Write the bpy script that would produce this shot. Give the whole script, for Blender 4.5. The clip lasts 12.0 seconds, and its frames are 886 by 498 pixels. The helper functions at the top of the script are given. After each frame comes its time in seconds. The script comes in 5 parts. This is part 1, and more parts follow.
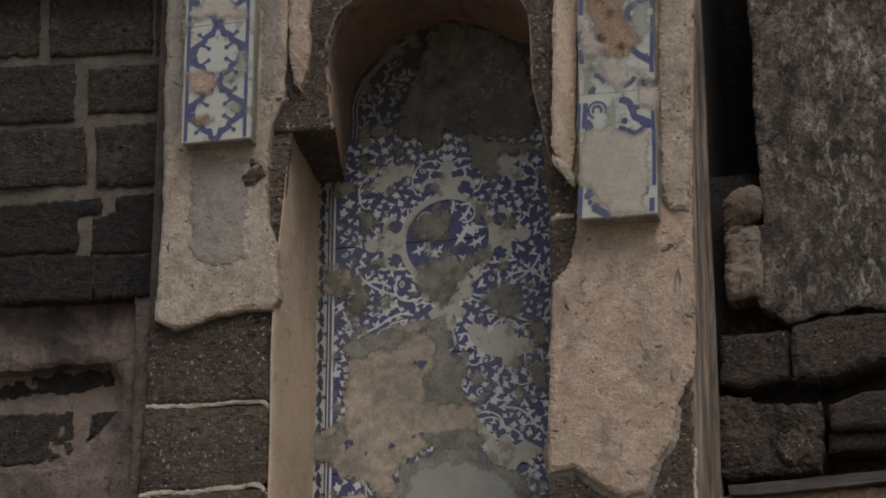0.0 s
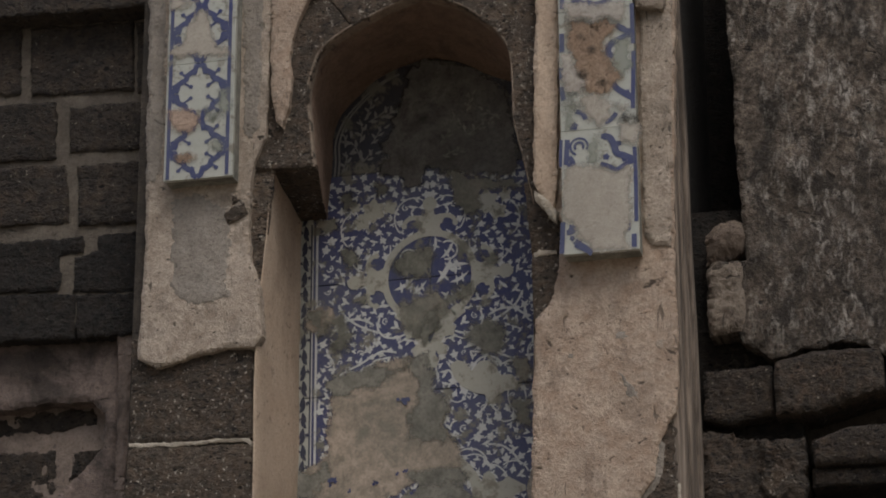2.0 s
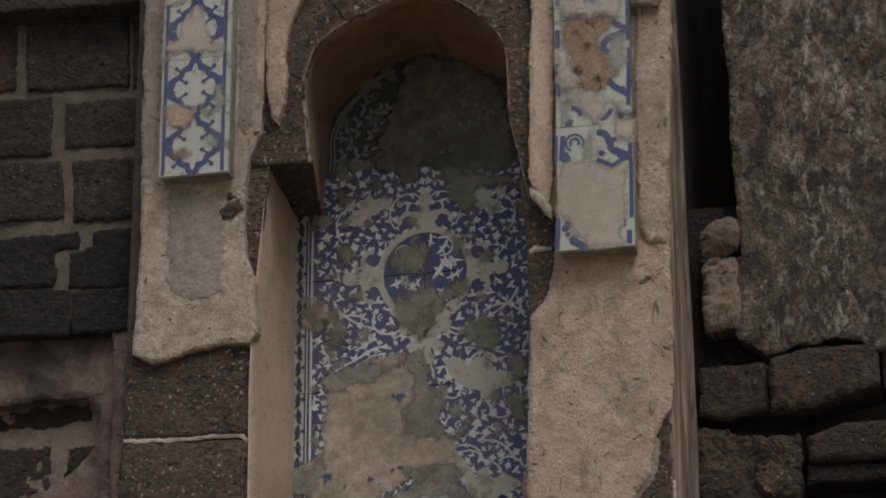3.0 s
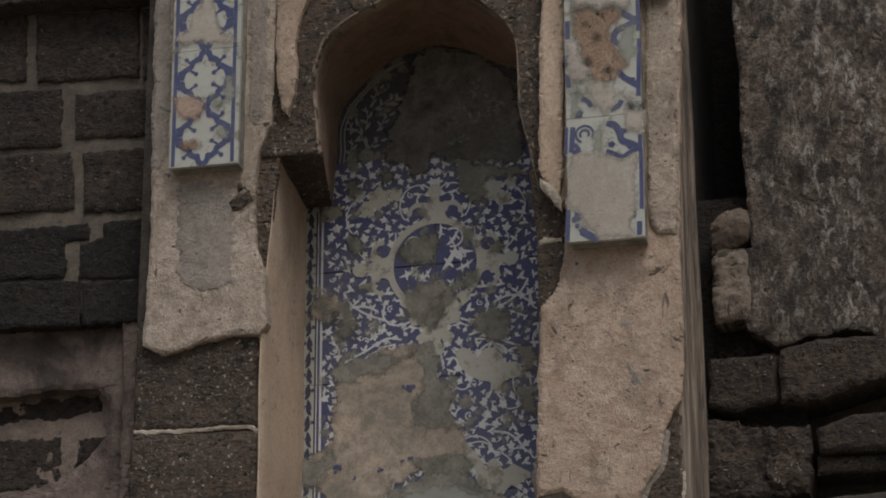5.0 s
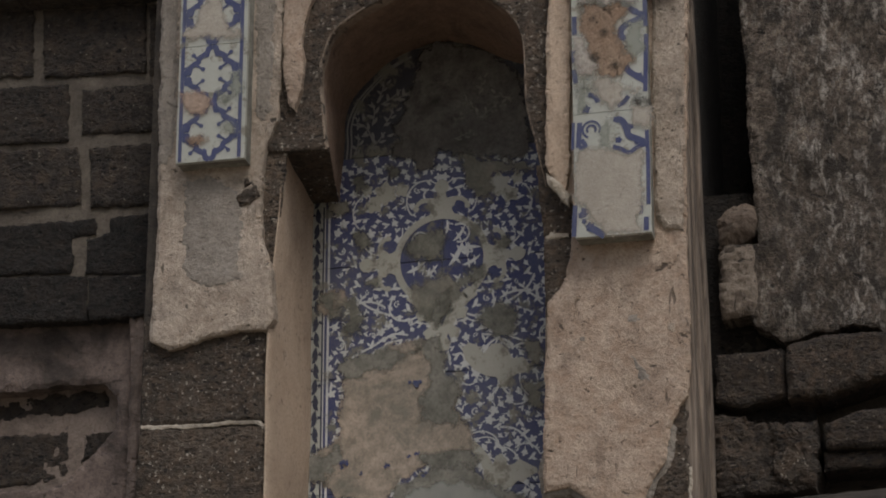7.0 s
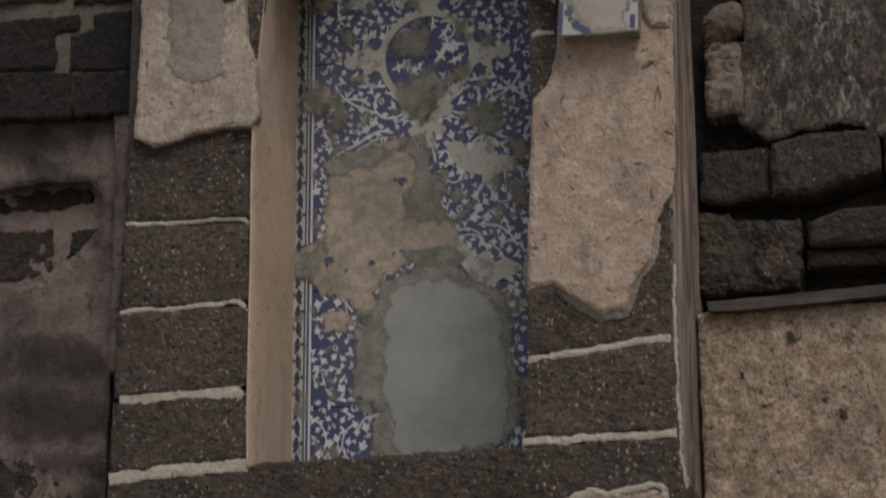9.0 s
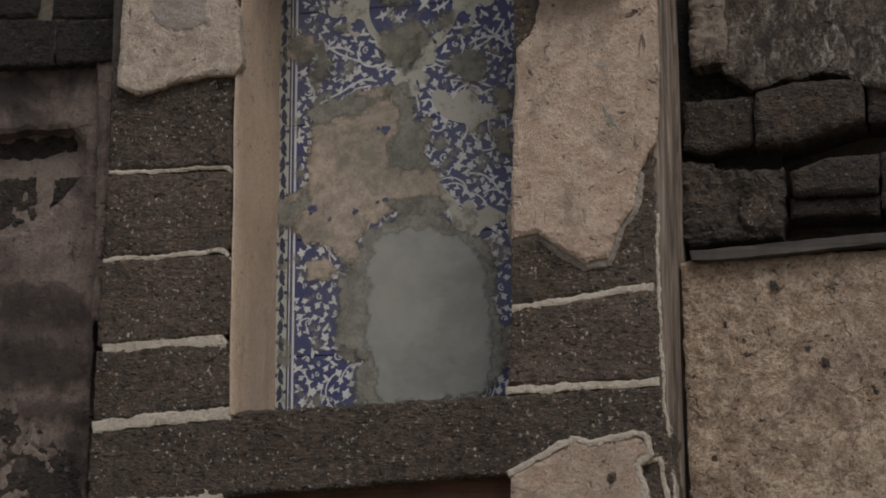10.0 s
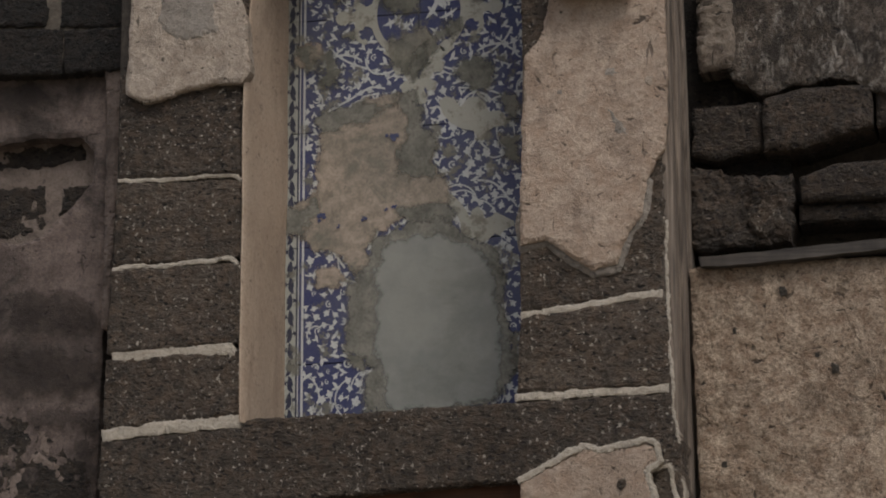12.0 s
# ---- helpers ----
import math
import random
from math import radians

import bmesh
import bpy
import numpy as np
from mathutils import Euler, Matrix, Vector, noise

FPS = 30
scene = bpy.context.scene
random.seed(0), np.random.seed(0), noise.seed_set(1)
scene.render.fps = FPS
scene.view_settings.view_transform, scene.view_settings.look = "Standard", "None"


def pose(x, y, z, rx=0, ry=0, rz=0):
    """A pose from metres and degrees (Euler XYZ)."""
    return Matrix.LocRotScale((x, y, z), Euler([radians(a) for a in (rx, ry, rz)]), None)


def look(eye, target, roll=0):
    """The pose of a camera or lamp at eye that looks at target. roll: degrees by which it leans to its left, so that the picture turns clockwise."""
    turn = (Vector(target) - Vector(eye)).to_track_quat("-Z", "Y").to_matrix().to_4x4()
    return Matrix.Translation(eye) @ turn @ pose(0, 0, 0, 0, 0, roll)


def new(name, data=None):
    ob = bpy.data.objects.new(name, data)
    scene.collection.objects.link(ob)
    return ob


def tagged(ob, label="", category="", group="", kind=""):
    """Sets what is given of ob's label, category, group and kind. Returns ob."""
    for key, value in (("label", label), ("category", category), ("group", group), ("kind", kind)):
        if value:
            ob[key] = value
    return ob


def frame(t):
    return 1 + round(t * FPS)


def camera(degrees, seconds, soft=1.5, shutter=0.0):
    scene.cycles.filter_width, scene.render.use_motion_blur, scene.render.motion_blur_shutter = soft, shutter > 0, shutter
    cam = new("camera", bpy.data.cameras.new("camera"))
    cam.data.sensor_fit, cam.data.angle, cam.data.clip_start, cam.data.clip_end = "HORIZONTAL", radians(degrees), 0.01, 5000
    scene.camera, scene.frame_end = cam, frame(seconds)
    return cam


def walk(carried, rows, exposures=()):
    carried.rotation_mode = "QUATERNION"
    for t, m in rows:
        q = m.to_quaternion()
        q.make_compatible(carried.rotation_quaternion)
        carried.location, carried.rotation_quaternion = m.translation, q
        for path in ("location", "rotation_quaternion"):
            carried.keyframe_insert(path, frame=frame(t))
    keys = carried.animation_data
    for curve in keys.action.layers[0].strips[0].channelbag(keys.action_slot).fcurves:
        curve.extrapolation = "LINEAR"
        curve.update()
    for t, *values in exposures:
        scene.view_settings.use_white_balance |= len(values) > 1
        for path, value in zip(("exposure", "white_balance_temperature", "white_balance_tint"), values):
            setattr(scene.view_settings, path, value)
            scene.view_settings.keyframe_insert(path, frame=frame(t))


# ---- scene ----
cam = camera(19.766, 12.0, soft=1.9, shutter=0.5)
EYE = (1.559, -5.88, 1.6)
# seconds, yaw, pitch, roll: held by hand on one spot, tilting down the wall
ROWS = [
    (0.0, 14.021, 18.614, -0.175),
    (0.2, 13.983, 18.698, -0.163),
    (0.5, 13.875, 18.547, -0.026),
    (0.7, 13.814, 18.428, 0.043),
    (1.0, 13.696, 18.794, 0.263),
    (1.2, 13.640, 19.098, 0.228),
    (1.5, 13.637, 19.222, 0.238),
    (1.7, 13.615, 19.279, 0.237),
    (2.0, 13.738, 19.447, 0.212),
    (2.5, 13.700, 19.542, 0.155),
    (3.0, 13.620, 19.359, 0.196),
    (5.0, 13.826, 19.162, 0.105),
    (5.5, 13.842, 19.096, 0.037),
    (6.0, 13.897, 19.147, -0.017),
    (6.5, 13.980, 19.160, 0.030),
    (6.7, 13.980, 19.160, 0.030),
    (8.3, 13.709, 16.839, -0.018),
    (8.5, 13.720, 16.264, -0.053),
    (8.8, 13.676, 15.080, -0.012),
    (9.0, 13.600, 14.500, -0.000),
    (9.2, 13.463, 13.859, 0.002),
    (9.5, 13.311, 13.252, 0.006),
    (9.7, 13.237, 13.311, 0.032),
    (10.0, 13.220, 13.343, 0.012),
    (10.5, 13.385, 13.256, 0.080),
    (11.0, 13.341, 13.448, 0.020),
    (11.5, 13.268, 13.335, 0.065),
    (12.0, 13.465, 13.507, 0.181),
]
walk(cam, [(t, pose(*EYE, 90 + pitch, roll, yaw)) for t, yaw, pitch, roll in ROWS])

from mathutils.geometry import delaunay_2d_cdt

# ---- light: dull daylight under an overcast sky ----
world = bpy.data.worlds.new("overcast_sky")
scene.world = world
world.use_nodes = True
wn = world.node_tree
sky = wn.nodes.new("ShaderNodeTexSky")
sky.sky_type, sky.sun_disc = "NISHITA", False
sky.sun_elevation, sky.sun_rotation = radians(54), radians(150)
sky.air_density, sky.dust_density = 1.0, 4.0
wn.links.new(sky.outputs[0], wn.nodes["Background"].inputs[0])
wn.nodes["Background"].inputs[1].default_value = 0.10
sun_data = bpy.data.lights.new("sun", "SUN")
sun_data.energy, sun_data.angle, sun_data.color = 1.5, radians(28), (1.0, 0.975, 0.965)
sun = new("sun", sun_data)
sun.matrix_world = look((3.4, -6, 12.0), (0, 0, 2.5))
scene.view_settings.exposure = -0.30


# ---- materials ----
def tree(name):
    m = bpy.data.materials.new(name)
    m.use_nodes = True
    return m, m.node_tree, m.node_tree.nodes["Principled BSDF"]


def coords(nt, scale=(1, 1, 1)):
    """World-sized coordinates, in metres."""
    geo = nt.nodes.new("ShaderNodeNewGeometry")
    mp = nt.nodes.new("ShaderNodeMapping")
    mp.inputs["Scale"].default_value = scale
    nt.links.new(geo.outputs["Position"], mp.inputs[0])
    return mp.outputs[0]


def noise_node(nt, vec, scale, detail=6.0, rough=0.6, distort=0.0):
    n = nt.nodes.new("ShaderNodeTexNoise")
    n.inputs["Scale"].default_value, n.inputs["Detail"].default_value = scale, detail
    n.inputs["Roughness"].default_value, n.inputs["Distortion"].default_value = rough, distort
    nt.links.new(vec, n.inputs["Vector"])
    return n.outputs["Fac"]


def ramp(nt, fac, stops):
    r = nt.nodes.new("ShaderNodeValToRGB")
    el = r.color_ramp.elements
    while len(el) < len(stops):
        el.new(0.5)
    for e, (p, c) in zip(el, stops):
        e.position = p
        e.color = (*c, 1) if isinstance(c, tuple) else (c, c, c, 1)
    nt.links.new(fac, r.inputs[0])
    return r.outputs[0]


def mixed(nt, fac, a, b, mode="MIX"):
    m = nt.nodes.new("ShaderNodeMix")
    m.data_type, m.blend_type = "RGBA", mode
    for k, v in ((0, fac), (6, a), (7, b)):
        sock = m.inputs[k]
        if isinstance(v, (int, float)):
            sock.default_value = v if k == 0 else (v, v, v, 1)
        elif isinstance(v, tuple):
            sock.default_value = (*v, 1)
        else:
            nt.links.new(v, sock)
    return m.outputs[2]


def bumped(nt, bsdf, height, strength, distance):
    b = nt.nodes.new("ShaderNodeBump")
    b.inputs["Strength"].default_value, b.inputs["Distance"].default_value = strength, distance
    nt.links.new(height, b.inputs["Height"])
    nt.links.new(b.outputs[0], bsdf.inputs["Normal"])


def added(nt, a, b, k=1.0):
    m = nt.nodes.new("ShaderNodeMath")
    m.operation = "MULTIPLY_ADD"
    nt.links.new(b, m.inputs[0])
    m.inputs[1].default_value = k
    nt.links.new(a, m.inputs[2])
    return m.outputs[0]


def basalt(name, dark, light, speck, speck_from=0.645, bump=1.0):
    """Rough-dressed dark stone with tool marks, pits and pale specks of lichen and lime."""
    m, nt, b = tree(name)
    v = coords(nt)
    info = nt.nodes.new("ShaderNodeObjectInfo")
    big = noise_node(nt, v, 5, 3)
    fine = noise_node(nt, v, 55, 8, 0.72)
    slant = coords(nt, (1.0, 1.0, 1.9))
    chop = noise_node(nt, slant, 48, 5, 0.62, 1.2)
    col = ramp(nt, fine, [(0.30, dark), (0.72, light)])
    col = mixed(nt, ramp(nt, big, [(0.35, 0.0), (0.7, 0.65)]), col, tuple(c * 0.62 for c in dark))
    mid = noise_node(nt, v, 26, 5, 0.65)
    brown = tuple(c * k for c, k in zip(light, (0.82, 0.69, 0.58)))
    col = mixed(nt, ramp(nt, mid, [(0.44, 0.0), (0.62, 0.55)]), col, brown)
    col = mixed(nt, ramp(nt, noise_node(nt, v, 34, 4, 0.6), [(0.50, 0.0), (0.62, 0.6)]), col, tuple(c * 0.7 for c in dark))
    tone = ramp(nt, info.outputs["Random"], [(0.0, 0.78), (1.0, 1.18)])
    col = mixed(nt, 1.0, col, tone, "MULTIPLY")
    spots = noise_node(nt, v, 95, 3, 0.6)
    where = noise_node(nt, v, 9, 4, 0.6)
    mask = mixed(nt, 1.0, ramp(nt, spots, [(speck_from - 0.04, 0.0), (speck_from + 0.02, 1.0)]), ramp(nt, where, [(0.38, 0.0), (0.56, 1.0)]), "MULTIPLY")
    col = mixed(nt, mask, col, speck)
    nt.links.new(col, b.inputs["Base Color"])
    b.inputs["Roughness"].default_value = 0.92
    pit = ramp(nt, noise_node(nt, slant, 62, 2, 0.5, 0.4), [(0.33, 1.0), (0.40, 0.0)])
    col = mixed(nt, pit, col, tuple(c * 0.35 for c in dark))
    nt.links.new(col, b.inputs["Base Color"])
    bumped(nt, b, added(nt, added(nt, chop, fine, 0.8), pit, -0.5), bump, 0.018)
    return m


def plaster(name, base, pale, stain, stain_at=0.55, pits=0.9, streak=1.0, bump=0.6, size=1.0, cracks=0.0, grit_amount=0.38, edge=(0.36, 0.60), lime=0.0):
    """Old lime plaster: blotches, rain stains, pits and fine grit."""
    m, nt, b = tree(name)
    v = coords(nt)
    vs = coords(nt, (1.0, 1.0, 1.0 / streak))
    blot = noise_node(nt, v, 19 / size, 8, 0.70)
    st = noise_node(nt, vs, 7.0 / size, 10, 0.74, 0.4)
    grit = noise_node(nt, v, 110, 6, 0.75)
    col = ramp(nt, blot, [(edge[0], base), (edge[1], pale)])
    col = mixed(nt, ramp(nt, st, [(stain_at - 0.05, 0.0), (stain_at + 0.12, 0.92)]), col, stain)
    wide = noise_node(nt, v, 2.3, 5, 0.62)
    col = mixed(nt, ramp(nt, wide, [(0.46, 0.0), (0.70, 0.5)]), col, tuple(0.6 * c + 0.25 * p for c, p in zip(stain, base)))
    if lime:
        run = noise_node(nt, coords(nt, (1.0, 1.0, 0.45)), 46, 8, 0.72, 0.5)
        field = ramp(nt, noise_node(nt, coords(nt, (1.0, 1.0, 0.5)), 4.2, 5, 0.65), [(0.43, 0.12), (0.57, 1.0)])
        col = mixed(nt, mixed(nt, 1.0, ramp(nt, run, [(0.50, 0.0), (0.63, lime)]), field, "MULTIPLY"), col, (0.44, 0.405, 0.355))
    col = mixed(nt, ramp(nt, grit, [(0.34, grit_amount), (0.52, 0.0)]), col, tuple(c * 0.45 for c in stain))
    pit = noise_node(nt, coords(nt, (1.0, 1.0, 1.5)), 30, 3, 0.55, 0.8)
    hole = ramp(nt, pit, [(0.29, 1.0), (0.34, 0.0)])
    col = mixed(nt, mixed(nt, 1.0, hole, pits, "MULTIPLY"), col, tuple(c * 0.3 for c in stain))
    chip = ramp(nt, noise_node(nt, v, 78, 2, 0.5, 0.5), [(0.28, 1.0), (0.32, 0.0)])
    col = mixed(nt, mixed(nt, 1.0, chip, pits * 0.85, "MULTIPLY"), col, tuple(c * 0.4 for c in stain))
    gouge = ramp(nt, noise_node(nt, coords(nt, (1.0, 1.0, 0.40)), 44, 2, 0.5, 0.7), [(0.265, 1.0), (0.30, 0.0)])
    col = mixed(nt, mixed(nt, 1.0, gouge, pits * 0.8, "MULTIPLY"), col, tuple(c * 0.45 for c in stain))
    sand = noise_node(nt, coords(nt, (1.0, 1.0, 1.4)), 210, 3, 0.6)
    col = mixed(nt, ramp(nt, sand, [(0.36, 0.30 * min(1.0, pits)), (0.50, 0.0)]), col, tuple(c * 0.6 for c in stain))
    h = added(nt, added(nt, ramp(nt, blot, [(0.2, 0.1), (0.8, 0.6)]), grit, 0.55), sand, 0.25)
    h = added(nt, h, gouge, -0.35 * pits)
    h = added(nt, h, chip, -0.25 * pits)
    h = added(nt, h, hole, -0.5)
    if cracks:
        warp = nt.nodes.new("ShaderNodeVectorMath")
        warp.operation = "MULTIPLY_ADD"
        wob = nt.nodes.new("ShaderNodeTexNoise")
        wob.inputs["Scale"].default_value, wob.inputs["Detail"].default_value = 6, 5
        nt.links.new(v, wob.inputs["Vector"])
        nt.links.new(wob.outputs["Color"], warp.inputs[0])
        warp.inputs[1].default_value = (0.22, 0.22, 0.22)
        nt.links.new(v, warp.inputs[2])
        vor = nt.nodes.new("ShaderNodeTexVoronoi")
        vor.feature = "DISTANCE_TO_EDGE"
        vor.inputs["Scale"].default_value = cracks
        nt.links.new(warp.outputs[0], vor.inputs["Vector"])
        line = ramp(nt, vor.outputs["Distance"], [(0.003, 1.0), (0.011, 0.0)])
        line = mixed(nt, 1.0, line, ramp(nt, st, [(0.43, 0.55), (0.54, 0.0)]), "MULTIPLY")
        col = mixed(nt, line, col, tuple(c * 0.6 for c in stain))
        h = added(nt, h, line, -0.4)
    nt.links.new(col, b.inputs["Base Color"])
    b.inputs["Roughness"].default_value = 0.92
    bumped(nt, b, h, bump, 0.014)
    return m


def glaze(name, colour, dusty, amount=0.0):
    """Old tile glaze, chipped, greyed and hidden here and there under cement wash."""
    m, nt, b = tree(name)
    v = coords(nt)
    w = noise_node(nt, v, 13, 10, 0.72)
    haze = noise_node(nt, v, 4.5, 4, 0.6)
    g = noise_node(nt, v, 120, 4, 0.7)
    col = mixed(nt, ramp(nt, g, [(0.35, 0.0), (0.75, 0.35)]), colour, dusty)
    col = mixed(nt, ramp(nt, haze, [(0.40, 0.0), (0.70, 0.45)]), col, dusty)
    worn = ramp(nt, w, [(0.535 - amount, 0.0), (0.60 - amount, 0.92)])
    col = mixed(nt, worn, col, mixed(nt, haze, (0.11, 0.115, 0.095), (0.27, 0.25, 0.20)))
    nt.links.new(col, b.inputs["Base Color"])
    nt.links.new(ramp(nt, w, [(0.45, 0.42), (0.58, 0.9)]), b.inputs["Roughness"])
    bumped(nt, b, added(nt, w, g, 0.3), 0.3, 0.006)
    return m


def timber(name, a, b_col, grain=60.0, along=(1.0, 1.0, 0.045)):
    """Weathered wood with long upright grain."""
    m, nt, b = tree(name)
    v = coords(nt, along)
    n1 = noise_node(nt, v, grain, 6, 0.65, 0.4)
    n2 = noise_node(nt, coords(nt, (1, 1, 0.25)), 12, 4)
    col = ramp(nt, n1, [(0.32, a), (0.68, b_col)])
    col = mixed(nt, ramp(nt, n2, [(0.4, 0.0), (0.68, 0.6)]), col, tuple(c * 0.35 for c in a))
    nt.links.new(col, b.inputs["Base Color"])
    b.inputs["Roughness"].default_value = 0.85
    bumped(nt, b, n1, 0.5, 0.008)
    return m


STONE = basalt("pier_basalt", (0.058, 0.045, 0.034), (0.195, 0.158, 0.120), (0.50, 0.45, 0.37))
STONE_DARK = basalt("sooty_basalt", (0.022, 0.018, 0.0145), (0.090, 0.073, 0.056), (0.26, 0.235, 0.19), 0.69)
# black for sooted courses, and for shade painted inside the gap
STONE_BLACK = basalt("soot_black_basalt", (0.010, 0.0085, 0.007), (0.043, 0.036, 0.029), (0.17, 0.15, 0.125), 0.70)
STONE_RUBBLE = basalt("rubble_stone", (0.034, 0.028, 0.022), (0.125, 0.098, 0.074), (0.30, 0.26, 0.21), 0.685)
MORTAR = plaster("lime_pointing", (0.45, 0.395, 0.315), (0.57, 0.515, 0.425), (0.26, 0.22, 0.165), 0.62, 0.5)
MORTAR_DULL = plaster("dull_pointing", (0.120, 0.100, 0.079), (0.185, 0.158, 0.124), (0.060, 0.051, 0.040), 0.55, 0.5)
LUMP = plaster("crumbling_lime", (0.155, 0.122, 0.094), (0.27, 0.226, 0.180), (0.065, 0.052, 0.040), 0.53, 0.9)
LUMP_BROWN = plaster("brown_mortar", (0.118, 0.088, 0.066), (0.18, 0.139, 0.106), (0.055, 0.042, 0.032), 0.55, 0.7)
CORE = plaster("wall_core", (0.06, 0.05, 0.04), (0.09, 0.075, 0.06), (0.03, 0.026, 0.02), 0.5, 0.6)
PLASTER = plaster("pier_plaster", (0.41, 0.300, 0.218), (0.53, 0.425, 0.33), (0.235, 0.180, 0.138), 0.565, 0.9, 1.3, 0.7, 0.8)
PLASTER_PALE = plaster("pale_plaster", (0.37, 0.30, 0.232), (0.53, 0.45, 0.365), (0.20, 0.168, 0.132), 0.56, 1.0, 1.2, 0.8, 0.8)
PLASTER_GREY = plaster("grey_plaster", (0.25, 0.22, 0.185), (0.33, 0.295, 0.25), (0.16, 0.14, 0.115), 0.56, 0.6)
JAMB = plaster("jamb_plaster", (0.49, 0.375, 0.275), (0.57, 0.455, 0.345), (0.35, 0.262, 0.188), 0.57, 0.7, 3.0, 0.35, 1.5)
RIM = plaster("arris_plaster", (0.25, 0.19, 0.14), (0.34, 0.275, 0.21), (0.12, 0.09, 0.065), 0.55, 0.5)
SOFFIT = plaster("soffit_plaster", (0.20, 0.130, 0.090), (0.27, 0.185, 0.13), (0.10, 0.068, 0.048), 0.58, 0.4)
STAINED = plaster("rain_stained_plaster", (0.084, 0.064, 0.048), (0.27, 0.222, 0.174), (0.028, 0.023, 0.018), 0.47, 0.9, 1.7, 0.9, 0.42, 0.0, 0.75, (0.40, 0.64), 0.9)
PANEL = plaster("ochre_plaster", (0.325, 0.228, 0.156), (0.57, 0.455, 0.338), (0.165, 0.123, 0.088), 0.575, 1.0, 1.0, 1.0, 0.6, 2.2, 0.75, (0.38, 0.60))
MAUVE = plaster("mauve_plaster", (0.140, 0.106, 0.090), (0.235, 0.182, 0.155), (0.040, 0.032, 0.027), 0.485, 0.7, 1.3, 0.6, 1.5)
MAUVE_PALE = plaster("pale_mauve_plaster", (0.165, 0.125, 0.102), (0.24, 0.19, 0.16), (0.075, 0.058, 0.047), 0.55, 0.6, 1.3, 0.6, 1.0)
MORTAR_PINK = plaster("pinkish_pointing", (0.19, 0.15, 0.122), (0.26, 0.21, 0.175), (0.09, 0.07, 0.055), 0.58, 0.5)
CEMENT = plaster("cement_patch", (0.165, 0.163, 0.138), (0.30, 0.292, 0.250), (0.098, 0.098, 0.080), 0.56, 0.3, 1.0, 0.3, 0.8, 0.0, 0.4)
CEMENT_SMOOTH = plaster("smooth_cement", (0.235, 0.245, 0.228), (0.30, 0.305, 0.275), (0.20, 0.205, 0.185), 0.56, 0.0, 0.6, 0.1, 2.6, 0.0, 0.0)
BISCUIT = plaster("bare_biscuit", (0.27, 0.237, 0.190), (0.46, 0.38, 0.305), (0.180, 0.177, 0.146), 0.545, 0.3, 1.0, 0.25, 0.6, 0.0, 0.35, (0.38, 0.60))
BLUE = glaze("cobalt_glaze", (0.029, 0.037, 0.128), (0.13, 0.138, 0.150), 0.0)
WHITE = glaze("white_glaze", (0.58, 0.60, 0.59), (0.38, 0.39, 0.37), -0.01)
BLUE_CLEAN = glaze("plaque_blue_glaze", (0.030, 0.040, 0.135), (0.12, 0.13, 0.15), -0.07)
WHITE_CLEAN = glaze("plaque_white_glaze", (0.43, 0.44, 0.395), (0.31, 0.315, 0.26), -0.015)
CREAM = plaster("cream_biscuit", (0.36, 0.325, 0.27), (0.43, 0.395, 0.335), (0.30, 0.27, 0.22), 0.60, 0.3, 1.0, 0.3, 1.5, 0.0, 0.25)
TERRACOTTA = plaster("bare_terracotta", (0.30, 0.205, 0.14), (0.37, 0.27, 0.19), (0.18, 0.115, 0.07), 0.58, 1.0)
SOOT_SHADE = plaster("shaded_sooty_cement", (0.115, 0.109, 0.096), (0.21, 0.20, 0.178), (0.045, 0.041, 0.035), 0.56, 0.3)
GRIME = plaster("black_grime", (0.040, 0.032, 0.027), (0.075, 0.060, 0.051), (0.022, 0.018, 0.015), 0.55, 0.5)
OLIVE = plaster("olive_cement", (0.140, 0.142, 0.118), (0.27, 0.263, 0.220), (0.088, 0.090, 0.073), 0.55, 0.3, 1.0, 0.3, 0.7, 0.0, 0.4)
BISCUIT_GREY = plaster("greyed_biscuit", (0.20, 0.20, 0.165), (0.33, 0.305, 0.25), (0.13, 0.132, 0.106), 0.53, 0.3, 1.0, 0.25, 1.0, 0.0, 0.35)
CHALK = plaster("chalky_plaster", (0.40, 0.36, 0.31), (0.50, 0.465, 0.41), (0.29, 0.25, 0.205), 0.60, 0.4)
CELADON = glaze("celadon_glaze", (0.28, 0.30, 0.255), (0.25, 0.25, 0.20), -0.02)
PALE_GLAZE = glaze("cream_glaze", (0.42, 0.415, 0.355), (0.29, 0.285, 0.238), 0.0)
# darker blue and white for the arch: its shade and some soot in the colour
DIM_GLAZE = glaze("shaded_sooty_blue_glaze", (0.030, 0.031, 0.046), (0.060, 0.058, 0.054), 0.02)
DIM_WHITE = glaze("shade_greyed_white_glaze", (0.24, 0.24, 0.225), (0.12, 0.118, 0.105), 0.0)
BORDER_INK = glaze("blue_black_glaze", (0.022, 0.026, 0.060), (0.07, 0.072, 0.075), -0.03)
ROSE = plaster("rosy_biscuit", (0.40, 0.29, 0.22), (0.46, 0.35, 0.27), (0.28, 0.20, 0.15), 0.60, 0.3)
WOOD = timber("weathered_wood", (0.060, 0.047, 0.037), (0.34, 0.275, 0.215), 85.0)
WOOD_BROWN = timber("brown_wood", (0.055, 0.025, 0.015), (0.15, 0.070, 0.040), 60.0, (0.06, 1.0, 1.0))
LEDGE = timber("grey_ledge", (0.040, 0.035, 0.030), (0.095, 0.082, 0.070), 60.0, (0.06, 1.0, 1.0))
